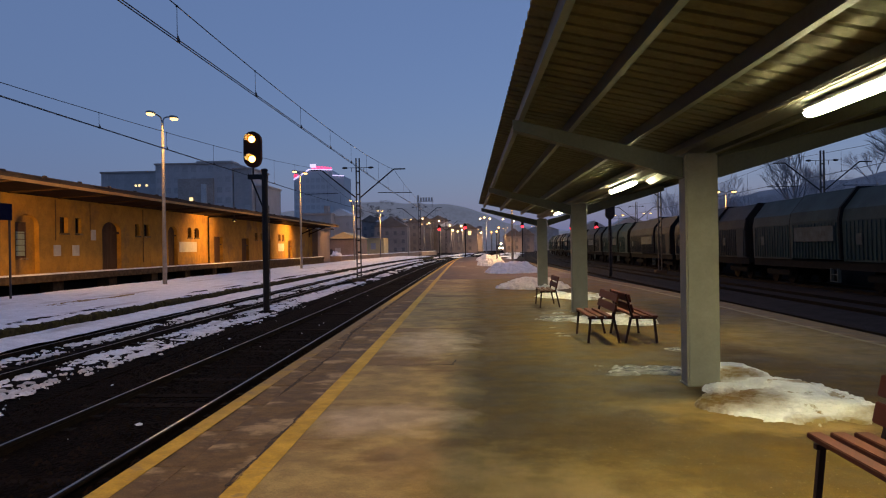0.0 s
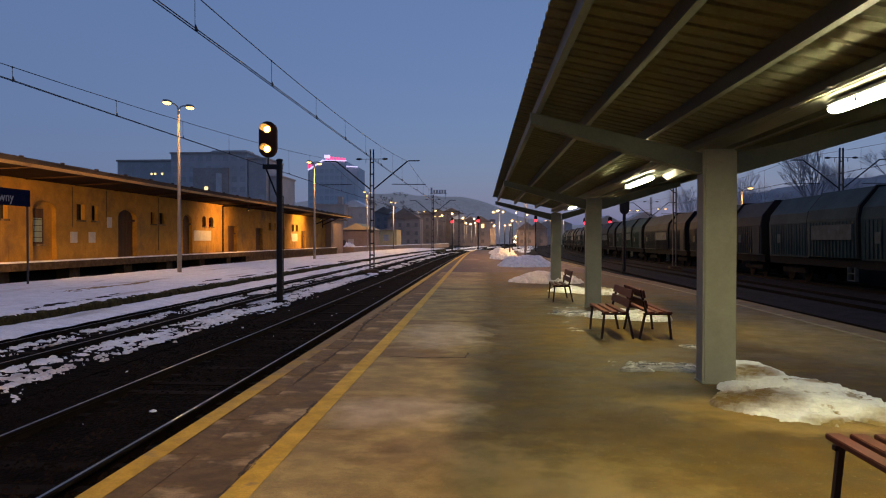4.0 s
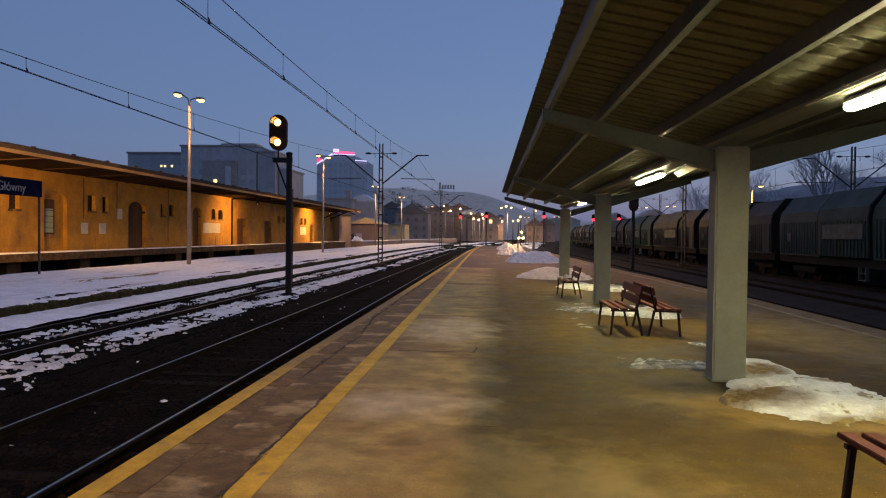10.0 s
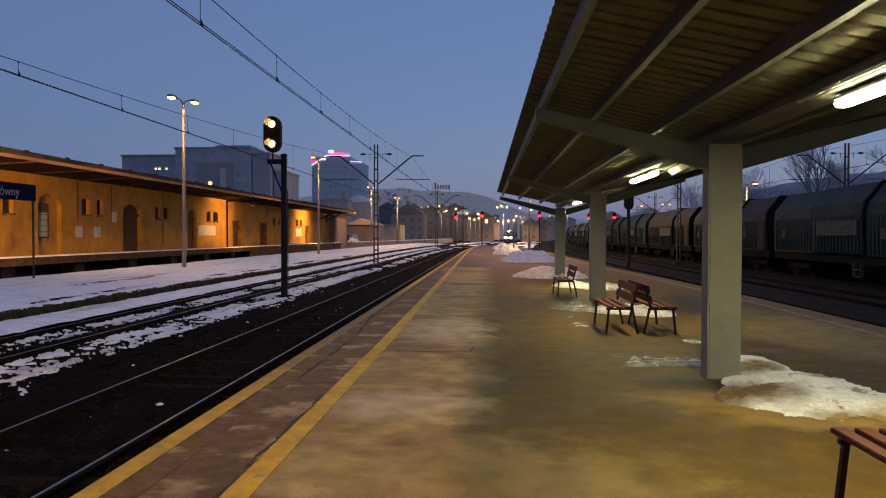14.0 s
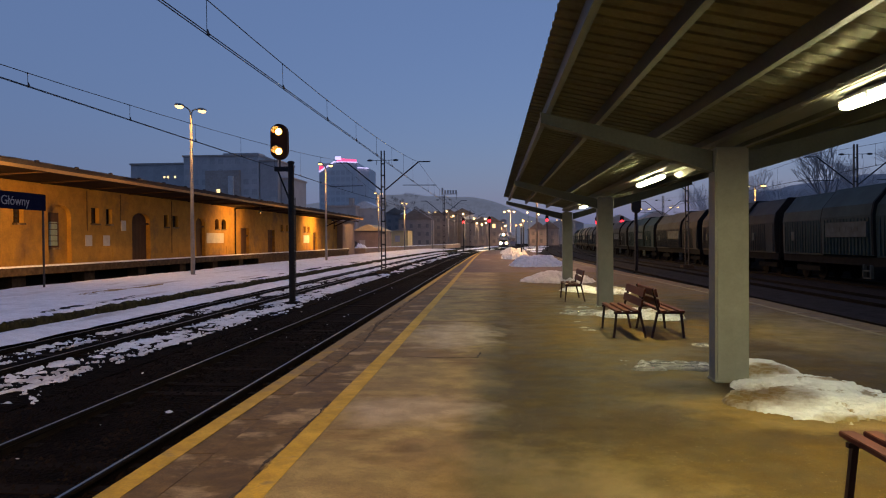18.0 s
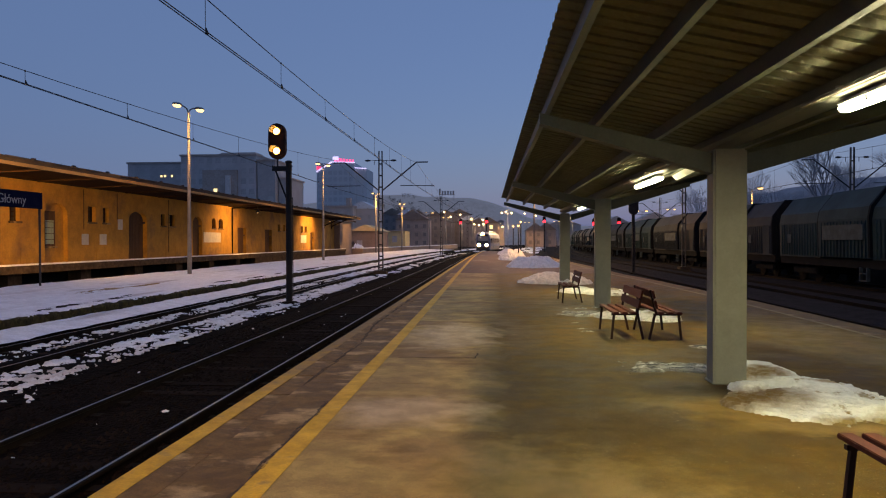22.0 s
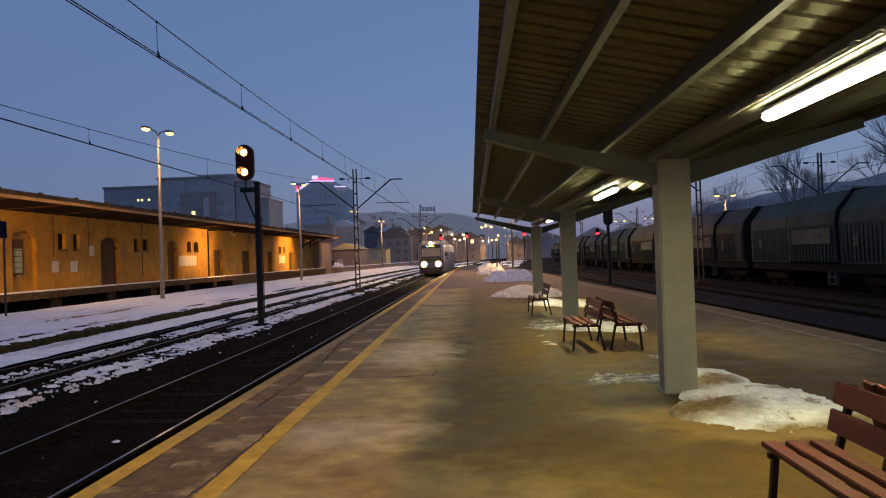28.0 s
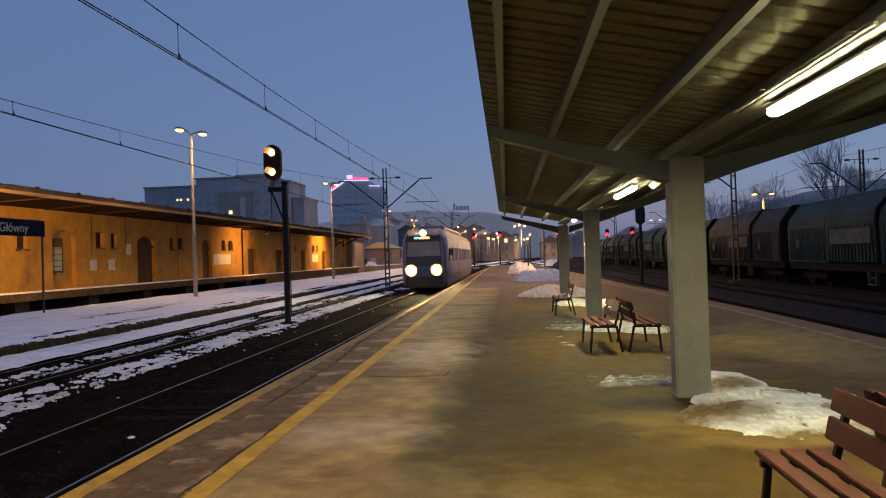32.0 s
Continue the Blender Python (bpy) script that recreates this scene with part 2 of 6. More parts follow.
M_COLUMN = mat("column_paint", (0.32, 0.305, 0.235), (0.275, 0.262, 0.20), 2.0, 0.55, fine=35, bump=0.06, grain=0.88, third=(0.17, 0.15, 0.10), third_at=(0.6, 0.76), third_scale=1.5, mid=6.0, mid_dark=0.92)
M_BENCH_STEEL = mat("brown_bench_steel", (0.032, 0.014, 0.010), (0.045, 0.020, 0.014), 5, 0.6, fine=40, bump=0.1, spec=0.25)
M_SLAT = mat("red_painted_wood", (0.098, 0.023, 0.012), (0.13, 0.034, 0.018), 7, 0.55, 0.68, spec=0.22, fine=60, bump=0.12, stretch=(1, 0.15, 1), vary=0.15)
M_BLACK_STEEL = mat("dark_steel", (0.017, 0.017, 0.019), (0.030, 0.028, 0.028), 5, 0.55, fine=40, bump=0.1)
M_SIGNAL_STEEL = mat("black_signal_paint", (0.010, 0.010, 0.012), (0.017, 0.016, 0.017), 4, 0.6, fine=40, bump=0.1, spec=0.2)
# orange colour imitates amber lamplight on the inside of the hood
M_HOOD = mat("amber_lit_hood", (0.72, 0.36, 0.08), (0.6, 0.28, 0.06), 6, 0.6, fine=40, bump=0.05)
# red-brown tint imitates lens glow on the head; unlit heads stay black
M_HEAD = mat("lamp_tinted_head", (0.05, 0.02, 0.013), (0.035, 0.014, 0.01), 4, 0.7, fine=40, bump=0.05, spec=0.1)
M_GALV = mat("galvanised_steel", (0.32, 0.31, 0.30), (0.24, 0.23, 0.22), 4, 0.5, metal=0.3, fine=30, bump=0.05)
M_PLASTER = mat("ochre_plaster", (0.50, 0.275, 0.036), (0.37, 0.20, 0.028), 0.5, 0.9, fine=12, bump=0.3, dist=0.02, grain=0.75, mid=1.6, mid_dark=0.8, third=(0.23, 0.135, 0.055), third_at=(0.54, 0.7), third_scale=0.35)
M_ROOFING = mat("bitumen_roof", (0.045, 0.037, 0.034), (0.075, 0.062, 0.056), 0.8, 0.95, fine=10, bump=0.3, spec=0.08)
M_TIMBER = mat("brown_timber", (0.055, 0.031, 0.018), (0.038, 0.022, 0.014), 2, 0.9, fine=30, bump=0.2, stretch=(1, 0.3, 1), vary=0.15, spec=0.1)
M_DOOR = mat("dark_wood_door", (0.085, 0.047, 0.024), (0.12, 0.067, 0.034), 3, 0.8, fine=30, bump=0.2, stretch=(1, 1, 0.2), spec=0.2)
M_PLATE = mat("white_plate", (0.62, 0.6, 0.55), (0.5, 0.48, 0.44), 2, 0.6, fine=30, bump=0.05)
M_WINDOW = glassy("window_glass", (0.05, 0.055, 0.05))
M_CURTAIN = mat("pale_green_curtain", (0.40, 0.50, 0.36), (0.28, 0.36, 0.27), 5, 0.8, fine=30, bump=0.1, stretch=(1, 3, 0.3))
# concrete darkened in colour to imitate the dimmer light on the dock
M_DOCK = mat("dimmed_concrete", (0.12, 0.085, 0.05), (0.075, 0.054, 0.034), 1.5, 0.9, fine=25, bump=0.4, mid=4.0, mid_dark=0.6, spec=0.15)
# pale ochre stands in for lamplight along the eave edge
M_FASCIA = mat("lamplit_fascia_board", (0.40, 0.25, 0.08), (0.26, 0.16, 0.055), 0.8, 0.8, fine=20, bump=0.2, stretch=(1, 0.3, 1), mid=1.2, mid_dark=0.7)
M_NAVY = mat("navy_enamel", (0.008, 0.010, 0.028), (0.011, 0.013, 0.033), 2, 1.0, fine=40, bump=0.02, spec=0.0)
M_WHITE = mat("white_enamel", (0.30, 0.31, 0.34), (0.2, 0.21, 0.23), 3, 0.5, bump=0.0)
M_TARP = mat("grey_green_tarpaulin", (0.0095, 0.034, 0.042), (0.0075, 0.026, 0.033), 0.7, 0.7, 0.8, fine=10, bump=0.2, dist=0.02, vary=0.2, spec=0.3)
M_TARP_BROWN = mat("brown_tarpaulin", (0.020, 0.031, 0.035), (0.015, 0.023, 0.026), 0.7, 0.75, 0.8, fine=10, bump=0.2, dist=0.02, vary=0.2, spec=0.3)
M_WAGON = mat("wagon_frame", (0.008, 0.010, 0.012), (0.013, 0.015, 0.017), 2, 0.95, fine=20, bump=0.2, spec=0.08)
# both barks are paled in base colour to imitate haze on the trees
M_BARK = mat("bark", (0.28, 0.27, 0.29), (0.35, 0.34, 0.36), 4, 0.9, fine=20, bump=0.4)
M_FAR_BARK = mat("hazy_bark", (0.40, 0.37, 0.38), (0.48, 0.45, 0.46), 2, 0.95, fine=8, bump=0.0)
M_FAR_PLAT = mat("far_asphalt", (0.21, 0.125, 0.085), (0.14, 0.082, 0.056), 0.5, 0.85, 0.7, fine=40, bump=0.4, mid=2.0, mid_dark=0.7, third=(0.33, 0.25, 0.17), third_at=(0.54, 0.7), third_scale=0.3, third_stretch=(1.6, 0.4, 1), spec=0.3)
M_ENAMEL = mat("white_reflector", (0.9, 0.88, 0.82), (0.82, 0.8, 0.74), 2, 0.4, fine=30, bump=0.02)
# bank lightened in base colour, again in place of haze
M_BANK = mat("wooded_bank", (0.30, 0.26, 0.25), (0.38, 0.33, 0.32), 0.06, 0.95, fine=0.8, bump=0.0, spec=0.1)
# haze is put into these far walls and panes: pale, low-contrast base colours
M_FAR = mat("haze_pale_facade", (0.53, 0.50, 0.50), (0.47, 0.445, 0.445), 0.08, 0.95, fine=2, bump=0.0, vary=0.12, grain=0.95, mid=0.2, mid_dark=0.85)
M_TOWER_PANE = mat("haze_pale_tower_pane", (0.56, 0.57, 0.60), (0.60, 0.61, 0.64), 0.5, 0.5, fine=2, bump=0.0, vary=0.05)
M_TOWER = mat("haze_pale_glass", (0.62, 0.63, 0.65), (0.58, 0.59, 0.61), 0.3, 0.8, fine=2, bump=0.0, grain=0.95)
M_FAR_DARK = mat("haze_lit_hillside", (0.40, 0.33, 0.28), (0.50, 0.41, 0.35), 0.03, 0.95, fine=0.5, bump=0.0, vary=0.2)
M_WOODS = mat("far_woods", (0.22, 0.17, 0.14), (0.3, 0.24, 0.2), 0.05, 0.95, fine=0.8, bump=0.0)
M_LETTERING = mat("dull_lettering", (0.045, 0.072, 0.08), (0.032, 0.052, 0.058), 3, 0.8, fine=12, bump=0.05, vary=0.3, mid=2.5, mid_dark=0.6)
M_PALE_SHAFT = mat("pale_shaft", (0.72, 0.68, 0.66), (0.62, 0.59, 0.58), 0.3, 0.9, fine=2, bump=0.0)
# roofs and panes of the far houses, likewise paled to imitate haze
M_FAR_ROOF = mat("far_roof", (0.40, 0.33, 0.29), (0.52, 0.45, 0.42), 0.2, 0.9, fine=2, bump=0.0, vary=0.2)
M_FAR_PANE = mat("haze_pale_pane", (0.47, 0.445, 0.445), (0.50, 0.475, 0.475), 0.5, 0.5, fine=2, bump=0.0, vary=0.1)
M_FAR_BROWN = mat("far_brown_wall", (0.24, 0.185, 0.16), (0.32, 0.25, 0.22), 0.4, 0.95, fine=4, bump=0.0)
# town walls kept greyish in colour so that they look hazy
M_TOWN = mat("haze_grey_town_wall", (0.43, 0.37, 0.355), (0.35, 0.30, 0.285), 0.3, 0.95, fine=3, bump=0.0, vary=0.2, mid=0.3, mid_dark=0.72)
M_TOWN_PANE = mat("town_window", (0.17, 0.16, 0.165), (0.24, 0.22, 0.225), 0.5, 0.6, fine=2, bump=0.0)
M_CREAM = mat("cream_wall", (0.80, 0.63, 0.32), (0.68, 0.53, 0.27), 0.8, 0.9, fine=6, bump=0.1)
M_BLUE = mat("blue_train_paint", (0.075, 0.095, 0.24), (0.06, 0.08, 0.2), 2, 0.35, fine=30, bump=0.02)
M_BLIND = mat("grey_sun_blind", (0.20, 0.21, 0.24), (0.16, 0.17, 0.20), 2, 0.7, fine=30, bump=0.02)
M_SILVER = mat("silver_train_paint", (0.24, 0.23, 0.24), (0.18, 0.17, 0.18), 1.5, 0.45, fine=30, bump=0.02)
# the hill is the far backdrop: its faint emission stands in for misty air
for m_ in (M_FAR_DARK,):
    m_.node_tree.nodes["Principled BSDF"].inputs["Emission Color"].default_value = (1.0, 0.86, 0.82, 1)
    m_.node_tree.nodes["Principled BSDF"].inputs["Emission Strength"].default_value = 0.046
G_TUBE = glow("tube_light", (1.0, 0.90, 0.50), 108)
G_SODIUM = glow("sodium_light", (1.0, 0.58, 0.19), 3.4)
G_YARD = glow("yard_lamp_glow", (1.0, 0.70, 0.32), 5.0)
G_AMBER = glow("amber_signal", (1.0, 0.50, 0.08), 3.0)
G_BULB = glow("amber_bulb", (1.0, 0.77, 0.32), 9.0)
G_RED = glow("red_signal", (1.0, 0.022, 0.035), 5.5)
G_HEAD = glow("headlight", (1.0, 0.74, 0.36), 900)
G_WARM = glow("warm_window", (1.0, 0.72, 0.32), 1.6)
G_TEAL = glow("pale_strip", (0.72, 0.62, 1.0), 1.15)
G_PINK = glow("pink_letters", (1.0, 0.10, 0.28), 1.1)
# emission for discs that imitate glare around the train's headlights
G_HALO = glow("headlight_halo", (1.0, 0.62, 0.2), 1.7)
G_BLUEDISP = glow("blue_display", (0.1, 0.65, 0.9), 2.0)
G_ORANGEDISP = glow("orange_display", (1.0, 0.55, 0.12), 3.0)


# ---- mesh helpers ----


class Mesh:
    def __init__(self):
        self.v, self.f = [], []

    def add(self, vs, fs):
        o = len(self.v)
        self.v += [tuple(p) for p in vs]
        self.f += [tuple(i + o for i in q) for q in fs]
        return self

    def box(self, x0, x1, y0, y1, z0, z1):
        return self.add([(x0, y0, z0), (x1, y0, z0), (x1, y1, z0), (x0, y1, z0), (x0, y0, z1), (x1, y0, z1), (x1, y1, z1), (x0, y1, z1)],
                        [(3, 2, 1, 0), (4, 5, 6, 7), (0, 1, 5, 4), (1, 2, 6, 5), (2, 3, 7, 6), (3, 0, 4, 7)])

    def cbox(self, x0, x1, y0, y1, z0, z1, c=0.01):
        """A box with its long edges chamfered all round."""
        b = bmesh.new()
        bmesh.ops.create_cube(b, size=1.0)
        for v in b.verts:
            v.co = Vector(((x0 + x1) / 2 + v.co.x * (x1 - x0), (y0 + y1) / 2 + v.co.y * (y1 - y0), (z0 + z1) / 2 + v.co.z * (z1 - z0)))
        bmesh.ops.bevel(b, geom=b.edges[:], offset=c, segments=2, affect="EDGES")
        b.verts.index_update()
        self.add([v.co for v in b.verts], [[v.index for v in f.verts] for f in b.faces])
        b.free()
        return self

    def tube(self, p0, p1, r0, r1=None, n=10, caps=True):
        r1 = r0 if r1 is None else r1
        p0, p1 = Vector(p0), Vector(p1)
        d = (p1 - p0).normalized()
        s = d.orthogonal().normalized()
        u = d.cross(s)
        vs = [p + (s * math.cos(a) + u * math.sin(a)) * r for p, r in ((p0, r0), (p1, r1)) for a in (2 * math.pi * i / n for i in range(n))]
        fs = [(i, (i + 1) % n, n + (i + 1) % n, n + i) for i in range(n)]
        if caps:
            fs += [tuple(range(n - 1, -1, -1)), tuple(range(n, 2 * n))]
        return self.add(vs, fs)

    def beam(self, p0, p1, w, h):
        """A square bar from p0 to p1: w across, h up."""
        p0, p1 = Vector(p0), Vector(p1)
        d = (p1 - p0).normalized()
        up = Vector((0, 0, 1)) if abs(d.z) < 0.95 else Vector((0, 1, 0))
        s = d.cross(up).normalized() * (w / 2)
        u = s.cross(d).normalized() * (h / 2)
        vs = [p + a * s + b * u for p in (p0, p1) for a, b in ((-1, -1), (1, -1), (1, 1), (-1, 1))]
        return self.add(vs, [(0, 1, 2, 3), (7, 6, 5, 4), (0, 4, 5, 1), (1, 5, 6, 2), (2, 6, 7, 3), (3, 7, 4, 0)])

    def prism(self, pts, y0, y1):
        """A closed outline of (x, z) drawn out along y."""
        n = len(pts)
        vs = [(x, y, z) for y in (y0, y1) for x, z in pts]
        return self.add(vs, [(i, (i + 1) % n, n + (i + 1) % n, n + i) for i in range(n)] + [tuple(range(n - 1, -1, -1)), tuple(range(n, 2 * n))])

    def sweep(self, profile, path, closed=True):
        """An (x, z) outline carried along a path of (x, y, z) that runs roughly along y."""
        n, rows = len(profile), []
        for i, p in enumerate(path):
            a, b = Vector(path[max(0, i - 1)]), Vector(path[min(len(path) - 1, i + 1)])
            d = (b - a).normalized()
            s = Vector((d.y, -d.x, 0)).normalized()
            rows.append([Vector(p) + s * x + Vector((0, 0, z)) for x, z in profile])
        vs = [q for r in rows for q in r]
        m = n if closed else n - 1
        fs = [(i * n + j, i * n + (j + 1) % n, (i + 1) * n + (j + 1) % n, (i + 1) * n + j) for i in range(len(path) - 1) for j in range(m)]
        if closed:
            fs += [tuple(range(n - 1, -1, -1)), tuple(range((len(path) - 1) * n, len(path) * n))]
        return self.add(vs, fs)

    def ball(self, c, r, n=10, squash=(1, 1, 1)):
        m = n // 2 + 1
        vs = [(c[0], c[1], c[2] + r * squash[2])]
        for i in range(1, m):
            a = math.pi * i / m
            vs += [(c[0] + r * squash[0] * math.sin(a) * math.cos(2 * math.pi * j / n), c[1] + r * squash[1] * math.sin(a) * math.sin(2 * math.pi * j / n), c[2] + r * squash[2] * math.cos(a)) for j in range(n)]
        vs.append((c[0], c[1], c[2] - r * squash[2]))
        fs = [(0, 1 + j, 1 + (j + 1) % n) for j in range(n)]
        for i in range(m - 2):
            o = 1 + i * n
            fs += [(o + j, o + n + j, o + n + (j + 1) % n, o + (j + 1) % n) for j in range(n)]
        o = 1 + (m - 2) * n
        fs += [(o + (j + 1) % n, o + j, len(vs) - 1) for j in range(n)]
        return self.add(vs, fs)

    def data(self, name, material, smooth=False):
        d = bpy.data.meshes.new(name)
        d.from_pydata(self.v, [], self.f)
        b = bmesh.new()
        b.from_mesh(d)
        bmesh.ops.recalc_face_normals(b, faces=b.faces[:])
        b.to_mesh(d)
        b.free()
        if smooth:
            d.polygons.foreach_set("use_smooth", [True] * len(d.polygons))
        d.materials.append(material)
        return d


def part(name, mesh, material, parent=None, label="", smooth=False, at=None):
    ob = new(name, mesh if isinstance(mesh, bpy.types.Mesh) else mesh.data(name, material, smooth))
    if parent is not None:
        ob.parent = parent
    if at is not None:
        ob.matrix_basis = at
    if label:
        ob["label"] = label
    return ob


def thing(name, at, label, category, group="", kind=""):
    ob = new(name)
    ob.empty_display_size = 0.2
    ob.matrix_basis = at
    return tagged(ob, label, category, group, kind)


def noise2(x, y, s=1.0, seed=0.0):
    return noise.noise(Vector((x * s, y * s, seed)))


def fbm(x, y, s=1.0, seed=0.0):
    return noise2(x, y, s, seed) + 0.5 * noise2(x, y, s * 2.1, seed + 7) + 0.25 * noise2(x, y, s * 4.3, seed + 13) + 0.12 * noise2(x, y, s * 9.1, seed + 21)


# ---- the lie of the line ----
BEND = ((-60, 0.0), (20, 0.0), (45, -0.08), (75, -0.08), (100, 0.35), (119, 1.4), (141, 3.1), (163, 5.1), (191, 7.6), (214, 9.8), (253, 13.9), (275, 16.1), (297, 17.9), (313, 18.9), (345, 19.4), (385, 19.8), (450, 22), (700, 40))


def bend(y):
    """How far the line has swung to the side at y."""
    return float(np.interp([y - 12, y - 6, y, y + 6, y + 12], [a for a, b in BEND], [b for a, b in BEND]).mean())


def line(x, y0, y1, z, step=8.0):
    n = max(2, int((y1 - y0) / step) + 1)
    return [(x + bend(y), y, z) for y in np.linspace(y0, y1, n)]


# ---- ground, tracks and platforms ----
ground = Mesh()
gx = [-900, -300, -120, -60, -30, -12, 0, 14, 30, 60, 120, 300, 900]
gy = [-300, -60, 0, 30, 60, 100, 150, 220, 320, 500, 900, 2500]
ground.add([(x, y, -0.66) for y in gy for x in gx], [(j * 13 + i, j * 13 + i + 1, (j + 1) * 13 + i + 1, (j + 1) * 13 + i) for j in range(11) for i in range(12)])
tagged(part("ground", ground, M_GROUND), "dark damp trackside earth and gravel", "ground", kind="structure")

RAIL_Z = -0.43
RAIL = [(-0.035, 0), (0.035, 0), (0.035, -0.035), (0.01, -0.05), (0.01, -0.13), (0.065, -0.15), (-0.065, -0.15), (-0.01, -0.13), (-0.01, -0.05), (-0.035, -0.035)]
HEADTOP = [(-0.014, 0.0), (0.012, 0.0), (0.012, 0.003), (-0.014, 0.003)]


def track(centre, y0, y1, label, sleepers_to, bed=True, used=True):
    t = thing("railway_track", pose(0, 0, 0), label, "railway track", "parallel tracks")
    bedm = Mesh()
    if bed:
        bedm.sweep([(-2.2, -0.2), (-1.45, -0.122), (1.45, -0.122), (2.2, -0.2), (2.2, -0.3), (-2.2, -0.3)], line(centre, y0, y1, RAIL_Z))
        part("ballast_bed", bedm, M_BALLAST if centre < 0 else M_HAZE_BALLAST, t)
    for s in (-0.7525, 0.7525):
        r = part("rail", Mesh().sweep(RAIL, line(centre + s, y0, y1, RAIL_Z)), M_RUST, t)
        part("rail_head", Mesh().sweep(HEADTOP, line(centre + s, y0, y1, RAIL_Z)), M_RAIL_TOP if used else M_RUST, r, "worn steel running surface")
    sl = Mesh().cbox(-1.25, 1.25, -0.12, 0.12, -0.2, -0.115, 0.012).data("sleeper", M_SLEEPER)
    fast = Mesh().box(-0.16, 0.16, -0.07, 0.07, -0.118, -0.1).data("rail_chair", M_RUST)
    y = y0
    while y < sleepers_to:
        o = part("sleeper", sl, None, t, at=pose(centre + bend(y), y, RAIL_Z + (random.uniform(-0.03, 0.006) if used else -0.008)))
        if y < 16:
            for s in (-0.7525, 0.7525):
                part("rail_chair", fast, None, o, at=pose(s, 0, 0))
        y += 0.62
    return t


track(-4.26, -8, 420, "single railway track with shiny rails on dark dirty ballast", 60)
track(-8.72, -8, 420, "railway track half buried in patchy snow", 70)
# rail heads take the dark side colour here, imitating the dim light
track(8.25, -8, 320, "unlit railway track beside the platform", 30, used=False)
track(12.5, -8, 320, "dark railway track with dull rails", 20, used=False)
track(16.7, -8, 320, "railway track under a standing goods train", 14, used=False)

# loose stones on the ballast the camera looks down on
st, rs = Mesh(), random.Random(5)
for k in range(7000):
    x, y = rs.uniform(-6.9, -2.75), 2.5 + 15.5 * rs.random() ** 1.5
    z = RAIL_Z - 0.122 - max(0.0, abs(x + 4.26) - 1.45) * 0.104
    r = rs.uniform(0.018, 0.045)
    vs_ = [(x + dx * r * rs.uniform(0.7, 1.3), y + dy * r * rs.uniform(0.7, 1.3), z + dz * r * rs.uniform(0.5, 0.9)) for dx, dy, dz in ((1, 0, 0), (0, 1, 0), (-1, 0, 0), (0, -1, 0), (0.2, 0.1, 1), (0, 0, -1))]
    st.add(vs_, [(0, 1, 4), (1, 2, 4), (2, 3, 4), (3, 0, 4), (1, 0, 5), (2, 1, 5), (3, 2, 5), (0, 3, 5)])
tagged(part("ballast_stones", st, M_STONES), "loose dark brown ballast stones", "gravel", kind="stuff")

# the island platform
EDGE_L = -2.55


def edge_r(y):
    return float(np.interp(y, (-10, 18, 27, 33, 45, 110), (6.92, 6.9, 6.6, 6.22, 6.08, 4.7)))


plat_y = [-10, 0, 10, 20, 30, 34, 40, 50, 60, 70, 80, 90, 100, 110]
top = Mesh()
rows_ = [[(EDGE_L + 0.42 + bend(y), y), (0.5 + bend(y) * .8, y), (3.0 + bend(y) * .6, y), (edge_r(y) - 0.55, y)] for y in plat_y]
vs = [(x, y, 0.0) for r in rows_ for x, y in r] + [(x, y, -0.64) for r in rows_ for x, y in r]
fs = [(j * 4 + i, j * 4 + i + 1, (j + 1) * 4 + i + 1, (j + 1) * 4 + i) for j in range(len(plat_y) - 1) for i in range(3)]
top.add(vs, fs)
near_y = plat_y.index(34)
far_top = Mesh()
far_top.add(top.v[near_y * 4:len(plat_y) * 4], [tuple(i - near_y * 4 for i in q) for q in top.f if q[0] >= near_y * 4])
top.v, top.f = top.v[:near_y * 4 + 4], [q for q in top.f if q[0] < near_y * 4]
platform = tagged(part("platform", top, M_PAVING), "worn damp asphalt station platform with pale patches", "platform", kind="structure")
part("far_surface", far_top, M_FAR_PLAT, platform)
for name, side in (("platform_wall", -1), ("platform_wall", 1)):
    w = Mesh()
    pth = [((EDGE_L + 0.1 + bend(y)) if side < 0 else (edge_r(y) - 0.1), y, 0) for y in plat_y]
    w.sweep([(-0.06, -0.1), (0.06, -0.1), (0.06, -0.66), (-0.06, -0.66)], pth)
    part(name, w, M_CONCRETE, platform)
# edge slabs, laid one by one
slab = Mesh().cbox(0, 0.415, 0.004, 0.996, -0.1, 0.0, 0.006).data("edge_slab", M_CONCRETE)
for i in range(-6, 108):
    y = i * 1.0
    part("edge_slab", slab, None, platform, at=pose(EDGE_L + bend(y), y, random.uniform(-0.004, 0.001), 0, 0, -math.degrees(math.atan(bend(y + 1) - bend(y)))))
slab = Mesh().cbox(-0.55, 0, 0.004, 0.996, -0.1, 0.0, 0.006).data("edge_slab", M_CONCRETE)
for i in range(-2, 70):
    part("edge_slab", slab, None, platform, at=pose(edge_r(i), i * 1.0, random.uniform(-0.004, 0.001), 0, 0, math.degrees(math.atan(edge_r(i) - edge_r(i + 1)))))


def stripe(name, x, width, y0, y1, label, right=False, drift=0.0, paint=None):
    p = [((edge_r(y) + x) if right else (x + bend(y) - drift * max(0, y - 10)), y, 0.004) for y in np.linspace(y0, y1, 60)]
    return tagged(part(name, Mesh().sweep([(-width / 2, 0), (width / 2, 0), (width / 2, 0.002), (-width / 2, 0.002)], p), paint or M_YELLOW), label, "line marking", kind="structure")


